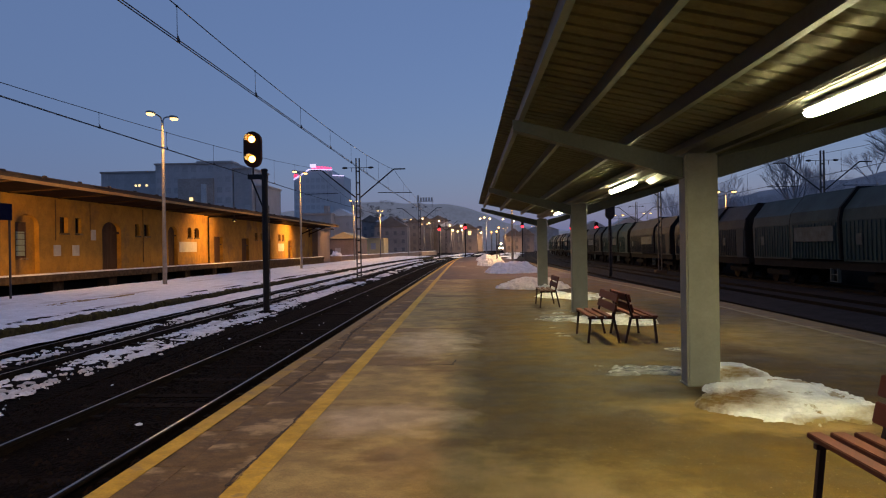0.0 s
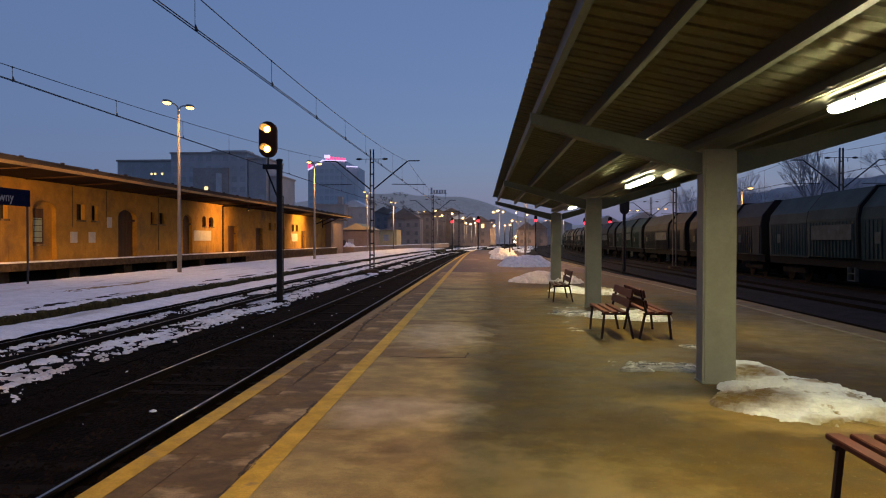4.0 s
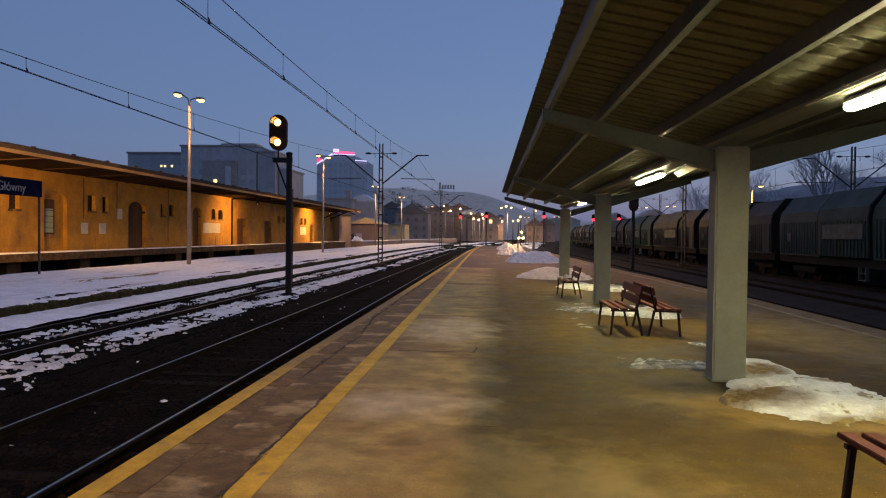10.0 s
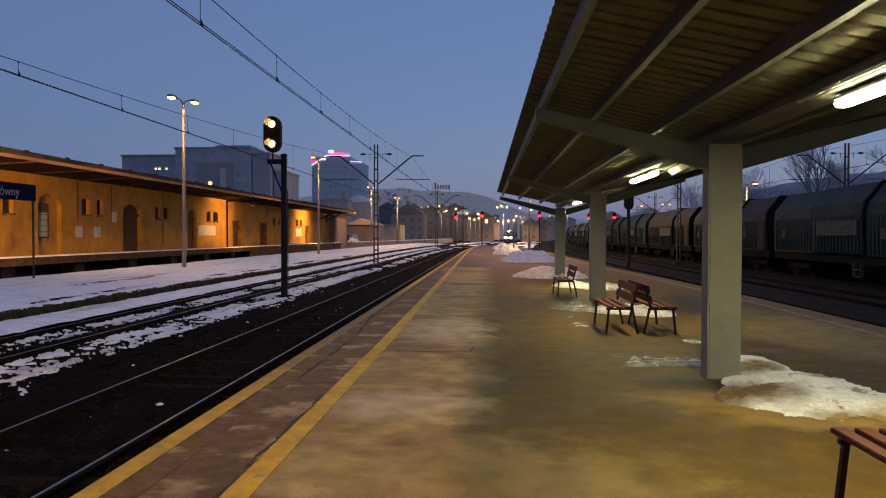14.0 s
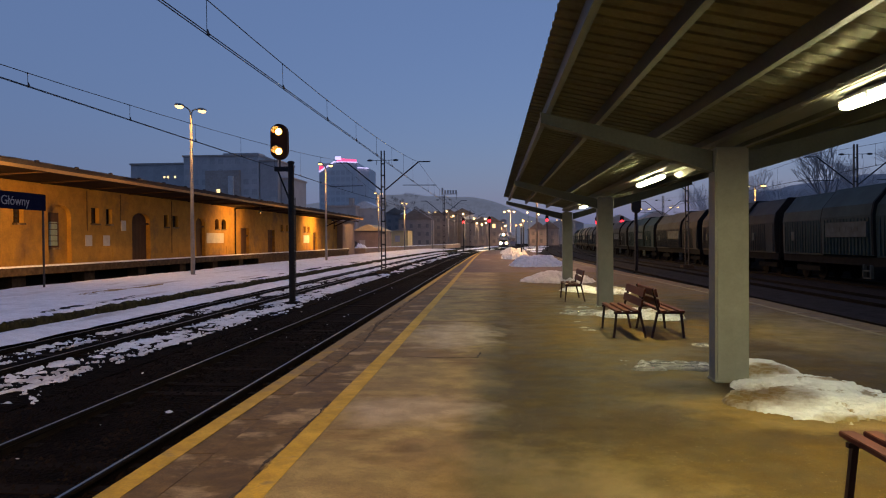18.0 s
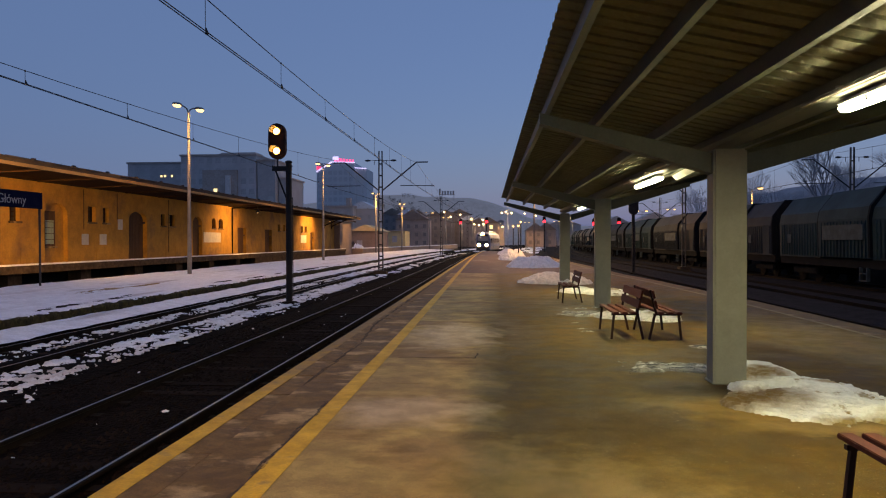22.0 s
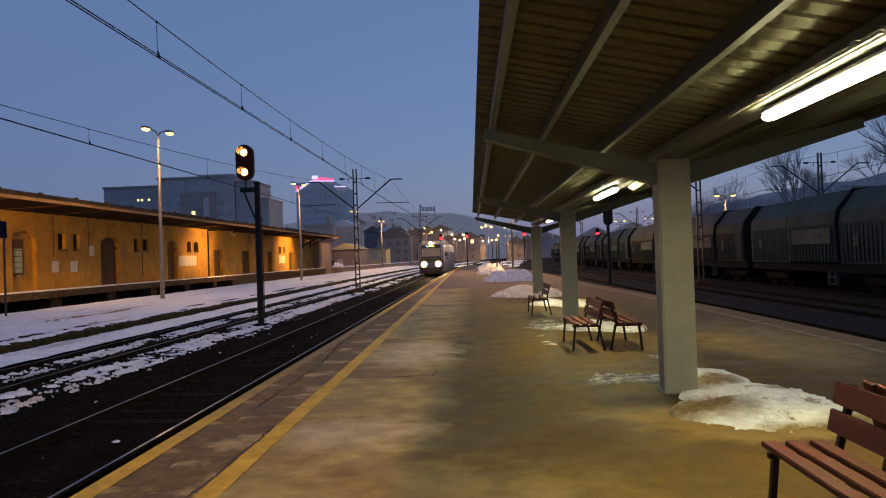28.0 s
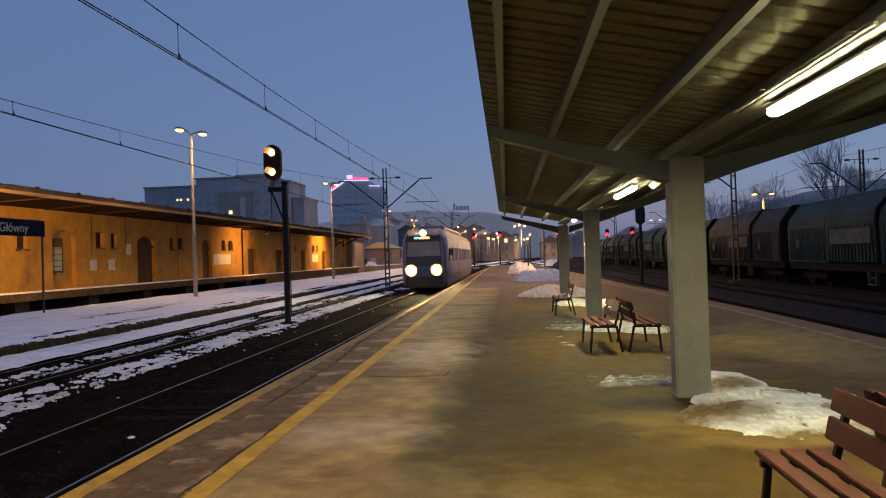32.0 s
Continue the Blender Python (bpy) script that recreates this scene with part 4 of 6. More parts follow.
def bench(at, label):
    """A back-to-back pair is two of these. The sitter looks along -x; the seat runs along y."""
    t = thing("bench", at, label, "bench", "platform benches")
    L = 1.5
    for i in range(3):
        x = -0.232 + i * 0.14
        part("seat_slat", Mesh().cbox(x - 0.045, x + 0.045, -L / 2, L / 2, 0.42, 0.455, 0.006), M_SLAT, t)
    for z in (0.575, 0.735):
        b = Mesh().cbox(-0.016, 0.016, -L / 2, L / 2, -0.065, 0.065, 0.006)
        part("back_slat", b, M_SLAT, t, at=pose(0.135 + (z - 0.575) * 0.22, 0, z, 0, 12, 0))
    for y in (-0.62, 0.62):
        fr = part("leg_frame", Mesh().beam((-0.29, y, 0.405), (0.15, y, 0.405), 0.035, 0.03), M_BENCH_STEEL, t)
        part("leg", Mesh().beam((-0.25, y, 0.395), (-0.29, y, 0.0), 0.035, 0.035), M_BENCH_STEEL, t)
        part("leg", Mesh().beam((0.13, y, 0.395), (0.215, y, 0.0), 0.035, 0.035), M_BENCH_STEEL, t)
        part("back_post", Mesh().beam((0.10, y, 0.395), (0.202, y, 0.80), 0.035, 0.035), M_BENCH_STEEL, t)
    return t


b1 = bench(pose(2.19, 11.88, 0), "red-brown slatted bench with dark steel legs standing back to back")
copy_thing(b1, pose(2.72, 11.88, 0, 0, 0, 180))
copy_thing(b1, pose(2.05, 18.45, 0))["label"] = "single red-brown slatted bench with dark steel legs"
copy_thing(b1, pose(2.31, 3.47, 0))["label"] = "red-brown slatted bench with dark steel legs near a snow heap"
copy_thing(b1, pose(2.83, 3.47, 0, 0, 0, 180))["label"] = "red-brown slatted bench with dark steel legs near a snow heap"

# ---- lamp posts, signals and masts ----


def street_lamp(x, y, z, h, label, power=0, arms=2, tilt=0.0, light=True):
    t = thing("street_lamp", pose(x, y, z, 0, 0, tilt), label, "street lamp", "tall platform lamps")
    part("pole", Mesh().tube((0, 0, 0), (0, 0, h - 0.3), 0.11, 0.06, 12), M_GALV, t, smooth=True)
    part("base_plate", Mesh().cbox(-0.2, 0.2, -0.2, 0.2, 0, 0.04, 0.01), M_GALV, t)
    part("inspection_door", Mesh().cbox(0.09, 0.125, -0.05, 0.05, 0.6, 1.1, 0.006), M_GALV, t)
    for s in ((-1, 1) if arms == 2 else (1,)):
        a = Mesh()
        pts = [(0, 0, h - 0.35), (s * 0.1, 0, h - 0.12), (s * 0.3, 0, h - 0.02), (s * 0.55, 0, h + 0.0)]
        for p, q in zip(pts, pts[1:]):
            a.tube(p, q, 0.035, n=8)
        arm = part("arm", a, M_GALV, t)
        part("lamp_head", Mesh().ball((s * 0.72, 0, h + 0.03), 0.3, 10, (1.0, 0.5, 0.32)), M_GALV, t, smooth=True)
        if light:
            part("lens", Mesh().ball((s * 0.74, 0, h - 0.05), 0.25, 10, (1.0, 0.6, 0.42)), G_SODIUM, t, "glowing sodium lens", smooth=True)
    if power:
        lamp("sodium_lamp", "SPOT", (x + (0.95 if x < 10 else -0.95), y - 1.2, z + h - 0.1), power, SODIUM, 0.2, (x + (0.95 if x < 10 else -0.95), y - 1.199, 0), 166, 0.25)
    return t


LP = "tall galvanised twin-arm lamp post with glowing sodium heads"
for x_, y_, h_ in ((-15.75, 34.3, 8.68), (-15.2, 60, 8.6), (-16.9, 97, 8.6), (-16.8, 124, 8.6), (-15.8, 9.5, 8.15), (-15.8, -16, 8.15)):
    street_lamp(x_, y_, -0.1, h_, LP, 200 if y_ < 20 else 3600 if y_ > 90 else 1200, tilt=66)
street_lamp(0.8, -13.0, -0.0, 9.0, "tall galvanised lamp post at the head of the platform", 13000)
street_lamp(-15.4, 163, -0.6, 9.1, LP)
street_lamp(-13.9, 198, -0.6, 9.1, LP)


def signal(x, y, z, h, head_z, lights, label, big=True, arm=0.9, face=0, lens_r=0.12):
    t = thing("railway_signal", pose(x, y, z, 0, 0, face), label, "railway signal", "colour light signals")
    part("mast", Mesh().tube((0, 0, 0), (0, 0, h), 0.11, 0.1, 12).ball((0, 0, h), 0.13, 10, (1, 1, 0.5)), M_SIGNAL_STEEL, t)
    part("ladder", ladder(0.18, h - 1.2), M_BLACK_STEEL, t)
    part("foot", Mesh().cbox(-0.22, 0.22, -0.22, 0.22, 0, 0.12, 0.02), M_RUST, t)
    if arm:
        br = Mesh().beam((0.1, 0, h - 0.22), (-arm, 0, h - 0.22), 0.14, 0.16)
        br.beam((0, 0, h - 1.45), (-arm * 0.8, 0, h - 0.3), 0.05, 0.05)
        part("bracket", br, M_SIGNAL_STEEL, t)
    hx = -arm * 0.72
    hh = 0.62
    out = [(0.3 * math.cos(a), hh - 0.3 + 0.3 * math.sin(a)) for a in np.linspace(0, math.pi, 9)] + [(0.3 * math.cos(a), -hh + 0.3 + 0.3 * math.sin(a)) for a in np.linspace(math.pi, 2 * math.pi, 9)]
    hd = part("signal_head", Mesh().prism([(hx + a, head_z + b) for a, b in out], -0.04, 0.16), M_HEAD if lights[1] is not None else M_SIGNAL_STEEL, t)
    for i, g in enumerate(lights):
        zc = head_z + 0.34 - 0.68 * i if len(lights) == 2 else head_z + 0.4 - 0.4 * i
        if g is not None:
            part("lens", Mesh().tube((hx, -0.06, zc), (hx, -0.045, zc), lens_r, n=16), g, hd, "lit lens")
            if g is G_AMBER:
                part("bulb", Mesh().tube((hx, -0.075, zc), (hx, -0.06, zc), lens_r * 0.82, n=14), G_BULB, hd, "bright lamp behind the lens")
        hood = Mesh()
        ring = [(hx + 0.155 * math.cos(a), zc + 0.155 * math.sin(a)) for a in np.linspace(0.7, math.pi + 0.35, 11)]
        hood.v = [p for x_, z_ in ring for p in ((x_, -0.04, z_), (x_ - 0.03, -0.34, z_ + 0.01))]
        hood.f = [(2 * k, 2 * k + 2, 2 * k + 3, 2 * k + 1) for k in range(len(ring) - 1)]
        o = part("hood", hood, M_HOOD if g is G_AMBER else M_SIGNAL_STEEL, hd)
        so = o.modifiers.new("thickness", "SOLIDIFY")
        so.thickness = 0.008
    part("head_bracket", Mesh().tube((hx, 0.06, h - 0.25), (hx, 0.06, head_z - hh + 0.05), 0.03, n=8), M_BLACK_STEEL, t)
    return t


def ladder(y, h):
    m = Mesh()
    for s in (-0.08, 0.08):
        m.beam((s, y, 0.3), (s, y, h), 0.025, 0.025)
    z = 0.5
    while z < h:
        m.beam((-0.08, y, z), (0.08, y, z), 0.02, 0.02)
        z += 0.32
    return m


signal(-7.09, 23.2, -0.6, 4.95, 5.68, (G_AMBER, G_AMBER), "black railway signal showing two amber lights", arm=0.57, lens_r=0.125)


def lattice_mast(x, y, z, h, label, arms=(1, -1), w=0.27):
    t = thing("catenary_mast", pose(x, y, z), label, "catenary mast", "catenary masts")
    part("footing", Mesh().cbox(-0.4, 0.4, -0.35, 0.35, 0, 0.3, 0.03), M_DOCK, t)
    for s in (-1, 1):
        part("chord", Mesh().beam((s * w / 2, 0, 0.2), (s * w / 2 * 0.75, 0, h), 0.07, 0.12), M_BLACK_STEEL, t)
    zz = 0.5
    while zz < h - 0.2:
        part("batten", Mesh().beam((-w / 2, 0, zz), (w / 2, 0, zz), 0.02, 0.09), M_BLACK_STEEL, t)
        zz += 0.75
    for s in arms:
        part("cantilever", Mesh().tube((s * 0.15, 0, h - 2.55), (s * 2.35, 0, h - 0.75), 0.045, n=8).tube((s * 2.35, 0, h - 0.75), (s * 3.1, 0, h - 0.75), 0.04, n=8), M_BLACK_STEEL, t)
        part("registration_arm", Mesh().tube((s * 1.3, 0, h - 2.25), (s * 3.5, 0, h - 2.28), 0.025, n=6), M_BLACK_STEEL, t)
        part("insulator", Mesh().ball((s * 0.85, 0, h - 0.62), 0.09, 8, (2.2, 1, 0.8)), M_BLACK_STEEL, t)
        part("top_bracket", Mesh().beam((0, 0, h - 0.62), (s * 1.0, 0, h - 0.62), 0.03, 0.03).beam((s * 0.4, 0, h - 0.9), (s * 0.4, 0, h - 0.62), 0.03, 0.03), M_BLACK_STEEL, t)
    return t


MASTL = "dark steel lattice catenary mast with outspread arms"
lattice_mast(-7.35, 44.0, -0.62, 8.1, MASTL)
lattice_mast(-7.1, 92.0, -0.62, 8.35, MASTL)
lattice_mast(-5.4, 140.0, -0.62, 8.35, MASTL)
lattice_mast(14.0, 42.3, -0.62, 8.4, MASTL, (-1,), 0.3)
lattice_mast(14.0, 51.6, -0.62, 8.4, MASTL, (-1,), 0.24)
lattice_mast(13.6, 86.0, -0.62, 8.4, MASTL, (-1,))
lattice_mast(22.6, 45.0, -0.62, 8.1, MASTL)
lattice_mast(22.6, 95.0, -0.62, 8.1, MASTL)


def wire(name, pts, r, label):
    m = Mesh()
    for p, q in zip(pts, pts[1:]):
        m.tube(p, q, r, n=5, caps=False)
    return tagged(part(name, m, M_BLACK_STEEL), label, "overhead wire", kind="structure")


def catenary(xs, masts, zc, zm, sag, label, phase=0.0, spacing=4.2):
    """A contact wire, the messenger above it, and their droppers."""
    t = thing("overhead_line", pose(0, 0, 0), label, "overhead wire", "overhead lines")
    con, mes = [], []
    ring = [(0.010 * math.cos(q), 0.010 * math.sin(q)) for q in np.linspace(0, 2 * math.pi, 6)[:-1]]
    for (ya, yb), (xa, xb) in zip(zip(masts, masts[1:]), zip(xs, xs[1:])):

        def on(y):
            f = (y - ya) / (yb - ya)
            x = xa + (xb - xa) * f
            return (x, y, zc), (x, y, zm - sag * 4 * f * (1 - f))
        pts = [on(y) for y in np.linspace(ya, yb, 23)]
        con += [p for p, q in pts][1 if con else 0:]
        mes += [q for p, q in pts][1 if mes else 0:]
        k = math.ceil((ya + 1.5 - phase) / spacing)
        while phase + k * spacing < yb - 1.5:
            p, q = on(phase + k * spacing)
            d = part("dropper", Mesh().tube(p, q, 0.006, n=4, caps=False), M_BLACK_STEEL, t)
            part("clamp", Mesh().tube((p[0] + 0.03, p[1], p[2] - 0.01), (p[0] + 0.01, p[1], p[2] + 0.10), 0.035, 0.01, n=6), M_BLACK_STEEL, d)
            part("clamp", Mesh().ball(q, 0.022, 6), M_BLACK_STEEL, d)
            k += 1
    part("contact_wire", Mesh().sweep(ring, con), M_BLACK_STEEL, t)
    part("contact_wire", Mesh().sweep(ring, [(p[0] + 0.06, p[1], p[2]) for p in con]), M_BLACK_STEEL, t)
    part("messenger_wire", Mesh().sweep(ring, mes), M_BLACK_STEEL, t)


catenary((-4.88, -5.0, -4.3, -1.1), (-12, 44, 92, 140), 5.17, 6.7, 0.95, "pair of overhead contact wires with messenger and droppers", 11.4)
catenary((-10.2, -10.3, -9.0, -6.0), (-44, 44, 92, 140), 5.06, 6.9, 1.72, "overhead contact wire with messenger and droppers", 18.5)
catenary((20.0, 20.0, 20.0), (-5, 45, 95), 5.4, 6.9, 0.7, "overhead contact wire with messenger and droppers")

# station sign
sg = thing("station_sign", pose(-16.69, 24.05, -0.1), "dark blue station name board on steel posts in snow", "sign")
part("board", Mesh().cbox(-0.03, 0.03, -4.6, 0.04, 2.92, 3.52, 0.01), M_NAVY, sg)
for y_ in (0.0, -4.5):
    part("post", Mesh().tube((-0.06, y_, -0.05), (-0.06, y_, 3.52), 0.04, n=8), M_BLACK_STEEL, sg)
fc = bpy.data.curves.new("lettering", "FONT")
fc.body, fc.size, fc.extrude, fc.align_x = "Główny", 0.45, 0.004, "RIGHT"
fo = new("lettering", fc)
fo.parent = sg
fo.matrix_basis = pose(0.036, -0.86, 3.06, 90, 0, 90)
fo.data.materials.append(M_WHITE)

# ---- the goods shed ----
WX = -22.5


def shed():
    t = thing("goods_shed", pose(0, 0, 0), "long ochre plastered goods shed with a wide overhanging roof", "building")
    y0, y1 = 14.0, 95.0
    part("loading_dock", Mesh().box(-34, -20.8, y0, y1, 0.2, 0.55), M_DOCK, t)
    for i in range(8):
        part("dock_pier", Mesh().box(-21.9, -21.2, y0 + 9 + i * 5.3, y0 + 9.9 + i * 5.3, -0.66, 0.2), M_DOCK, t)
    # near-black block stands in for the shade beneath the dock
    part("dock_back", Mesh().box(-34, -22.0, y0, y1, -0.66, 0.2), M_WAGON, t)
    part("dock_face", Mesh().box(-22.0, -20.9, 58.5, y1, -0.66, 0.2), M_DOCK, t)
    tagged(part("dock_snow", Mesh().sweep([(-0.3, 0.002), (0.3, 0.002), (0.25, 0.05), (-0.22, 0.06)], [(-21.15, y, 0.55) for y in np.linspace(y0, y1, 30)]), M_SNOW, t, "ridge of snow along the dock edge"))
    H = 4.6
    holes = [(24.6, 26.4, 0.45, 3.5, "door", 1), (28.4, 29.0, 2.6, 3.3, "window", 0), (30.2, 30.9, 2.6, 3.3, "window", 0),
             (32.67, 34.53, 0.56, 3.62, "niche", 1), (36.35, 37.1, 2.72, 3.6, "window", 0), (37.8, 38.4, 2.72, 3.6, "window", 0),
             (40.6, 42.8, 0.45, 3.52, "door", 1), (44.7, 45.3, 2.7, 3.5, "window", 0), (45.9, 46.7, 2.7, 3.5, "window", 0),
             (49.6, 51.2, 0.45, 3.5, "door", 1), (53.1, 53.8, 2.7, 3.5, "window", 1), (54.4, 55.3, 2.7, 3.5, "window", 1),
             (58.55, 60.6, 0.45, 2.86, "door", 0), (65.7, 67.8, 0.45, 2.8, "door", 0), (69.8, 70.6, 2.7, 3.4, "window", 0), (71.6, 72.3, 2.7, 3.4, "window", 0),
             (73.9, 75.4, 0.45, 2.8, "door", 0), (78.3, 79.2, 2.7, 3.4, "window", 0), (79.9, 80.8, 2.7, 3.4, "window", 0), (82.3, 84.2, 0.45, 2.75, "door", 0)]
    holes.sort()
    y = y0
    for a, b, z0, z1, kind, arch in holes:
        part("wall", Mesh().box(WX - 0.4, WX, y, a, 0.45, H), M_PLASTER, t)
        part("plinth", Mesh().cbox(WX + 0.001, WX + 0.025, y, a - (0.03 if z0 < 0.6 else 0), 0.56, 1.3, 0.008), M_PLASTER, t)
        if z0 > 0.46:
            part("wall_under_window", Mesh().box(WX - 0.4, WX, a, b, 0.45, z0), M_PLASTER, t)
        part("wall_over_opening", Mesh().box(WX - 0.4, WX, a, b, z1, H), M_PLASTER, t)
        y = b
    part("wall", Mesh().box(WX - 0.4, WX, y, y1, 0.45, H), M_PLASTER, t)
    part("end_wall", Mesh().box(-34, WX - 0.4, y1 - 0.4, y1, 0.45, 5.6), M_PLASTER, t)
    part("end_wall", Mesh().box(-34, WX - 0.4, y0, y0 + 0.4, 0.45, 5.6), M_PLASTER, t)
    part("back_wall", Mesh().box(-34.4, -34, y0, y1, -0.6, 6.0), M_PLASTER, t)
    for a, b, z0, z1, kind, arch in holes:
        if arch:  # the corners over the arch
            c, w = (a + b) / 2, (b - a) / 2
            rise = min(0.55, w * 0.6)
            for s in (-1, 1):
                pts = [(c + s * w, z1), (c + s * w, z1 - rise)] + [(c + s * w * math.cos(q), z1 - rise + rise * math.sin(q)) for q in np.linspace(0.15, math.pi / 2, 7)]
                m = Mesh()
                n = len(pts)
                m.add([(x, p[0], p[1]) for x in (WX - 0.38, WX - 0.001) for p in pts], [(i, (i + 1) % n, n + (i + 1) % n, n + i) for i in range(n)] + [tuple(range(n)), tuple(range(2 * n - 1, n - 1, -1))])
                part("arch_filling", m, M_PLASTER, t)
        if kind == "door":
            d = part("door", Mesh().box(WX - 0.32, WX - 0.27, a - 0.02, b + 0.02, z0 + 0.01, z1), M_DOOR, t, "dark wooden goods door")
            for k in range(int((b - a) / 0.22)):
                part("board", Mesh().box(WX - 0.268, WX - 0.25, a + 0.02 + k * 0.22, a + 0.22 + k * 0.22, z0 + 0.05, z1), M_DOOR, d)
            part("lintel", Mesh().box(WX - 0.2, WX - 0.1, a, b, z1 - 0.75, z1 - 0.62), M_DOOR, d)
        elif kind == "niche":  # a walled-up arch with a narrow window in it
            part("niche_back", Mesh().box(WX - 0.4, WX - 0.24, a - 0.02, b + 0.02, z0, z1), M_PLASTER, t)
            wdw = part("window", Mesh().box(WX - 0.238, WX - 0.2, a + 0.22, a + 1.12, 1.4, 3.2), M_DOOR, t, "narrow timber window in a walled-up arch")
            part("pane", Mesh().box(WX - 0.199, WX - 0.19, a + 0.34, a + 1.0, 1.5, 2.72), M_CURTAIN, wdw, "pale green drawn curtain behind the pane")
            for k in range(4):
                part("glazing_bar", Mesh().box(WX - 0.189, WX - 0.18, a + 0.34, a + 1.0, 1.72 + k * 0.3, 1.75 + k * 0.3), M_DOOR, wdw)
            part("sill", Mesh().box(WX - 0.238, WX - 0.12, a + 0.15, a + 1.19, 1.3, 1.39), M_CONCRETE, wdw)
        else:
            wdw = part("window", Mesh().box(WX - 0.3, WX - 0.27, a - 0.02, b + 0.02, z0 - 0.02, z1 + 0.02), M_WINDOW, t, "dark small-paned window")
            fr = Mesh()
            for yy in (a + 0.03, (a + b) / 2, b - 0.03):
                fr.box(WX - 0.268, WX - 0.22, yy - 0.03, yy + 0.03, z0, z1)
            nz = 3 if z1 - z0 < 1.5 else 6
            for k in range(nz + 1):
                zz = z0 + (z1 - z0) * k / nz
                fr.box(WX - 0.266, WX - 0.224, a, b, zz - 0.025, zz + 0.025)
            part("glazing_bar", fr, M_TIMBER, wdw)
            part("sill", Mesh().box(WX - 0.1, WX + 0.07, a - 0.08, b + 0.08, z0 - 0.1, z0 - 0.002), M_CONCRETE, wdw)
    # roof: eave board, soffit, rafters, covering
    part("soffit", Mesh().add([(-19.1, y0 - 1, 4.76), (-19.1, y1 + 1, 4.76), (-22.9, y1 + 1, 4.62), (-22.9, y0 - 1, 4.62), (-19.1, y0 - 1, 4.8), (-19.1, y1 + 1, 4.8), (-22.9, y1 + 1, 4.66), (-22.9, y0 - 1, 4.66)],
                              [(0, 1, 2, 3), (7, 6, 5, 4), (0, 4, 5, 1), (1, 5, 6, 2), (2, 6, 7, 3), (3, 7, 4, 0)]), M_TIMBER, t, "dark boarded underside of the eaves")
    part("roof", Mesh().prism([(-18.97, 4.8), (-18.92, 4.97), (-28, 5.75), (-36, 5.4), (-36, 5.2), (-28, 5.55)], y0 - 1.2, y1 + 1.2), M_ROOFING, t, "shallow dark bitumen roof")
    part("eave_board", Mesh().box(-19.03, -18.97, y0 - 1.2, y1 + 1.2, 4.66, 4.92), M_FASCIA, t)
    for i in range(20):
        yy = y0 + 2 + i * 4.05
        if i >= 18:
            part("bracket", Mesh().beam((WX + 0.02, yy, 3.65), (-20.2, yy, 4.62), 0.12, 0.14).beam((WX + 0.08, yy, 3.3), (WX + 0.08, yy, 4.5), 0.12, 0.14), M_TIMBER, t)
        part("rafter", Mesh().beam((WX, yy, 4.605), (-19.1, yy, 4.735), 0.10, 0.07), M_TIMBER, t)
    for i in range(60):  # uneven roofing edge
        ya = y0 - 1 + 1.36 * i
        part("roof_edge", Mesh().cbox(-19.2, -18.9 + random.uniform(-0.03, 0.03), ya, ya + 1.35, 4.93, 4.99 + random.uniform(0, 0.03), 0.015), M_ROOFING, t)
        if i % 2 == 0:
            part("snow_guard", Mesh().cbox(-19.12, -18.98, ya + 0.3, ya + 0.5, 4.98, 5.08, 0.02), M_ROOFING, t)
    for yy, zz, w, h in ((36.05, 1.75, 0.62, 0.6), (37.78, 1.75, 0.66, 0.6), (39.6, 2.65, 0.5, 0.62), (53.1, 1.95, 3.3, 0.8), (79.3, 1.9, 2.4, 0.9)):
        part("plate", Mesh().cbox(WX + 0.002, WX + 0.04, yy - w / 2, yy + w / 2, zz - h / 2, zz + h / 2, 0.008), M_PLATE, t, "pale blank panel")
    part("downpipe", Mesh().tube((WX + 0.1, 57.1, 0.55), (WX + 0.1, 57.1, 4.5), 0.06, n=8).tube((WX + 0.1, 57.1, 4.5), (-19.3, 58.0, 4.65), 0.06, n=8), M_RUST, t)
    for yy, za in ((45.69, 0.9), (35.9, 2.3), (39.25, 2.9)):
        part("conduit", Mesh().tube((WX + 0.04, yy, za), (WX + 0.04, yy, 4.5), 0.02, n=8), M_DOOR, t)
    part("lean_to", Mesh().box(-30, -21.7, 95, 103, -0.6, 4.5), M_FAR_BROWN, t, "grey lean-to at the end of the shed")
    part("lean_to_roof", Mesh().prism([(-26.5, 6.5), (-26.5, 6.3), (-21.2, 4.5), (-21.2, 4.7)], 95.4, 104), M_ROOFING, t)
    for y_, w_ in ((55.8, 1350), (81.0, 2600)):
        wl = part("eave_lamp", Mesh().tube((WX + 2.8, y_, 4.2), (WX + 2.8, y_, 4.7), 0.025, n=6).tube((WX + 2.8, y_, 4.05), (WX + 2.8, y_, 4.22), 0.2, 0.08, n=12), M_BLACK_STEEL, t)
        part("lens", Mesh().ball((WX + 2.8, y_, 4.06), 0.05, 8), G_SODIUM, wl)
        lamp("shed_lamp", "SPOT", (WX + 2.8, y_, 3.92), w_, SODIUM, 0.3, (WX - 0.6, y_, 2.3), 136, 0.7)
    return t


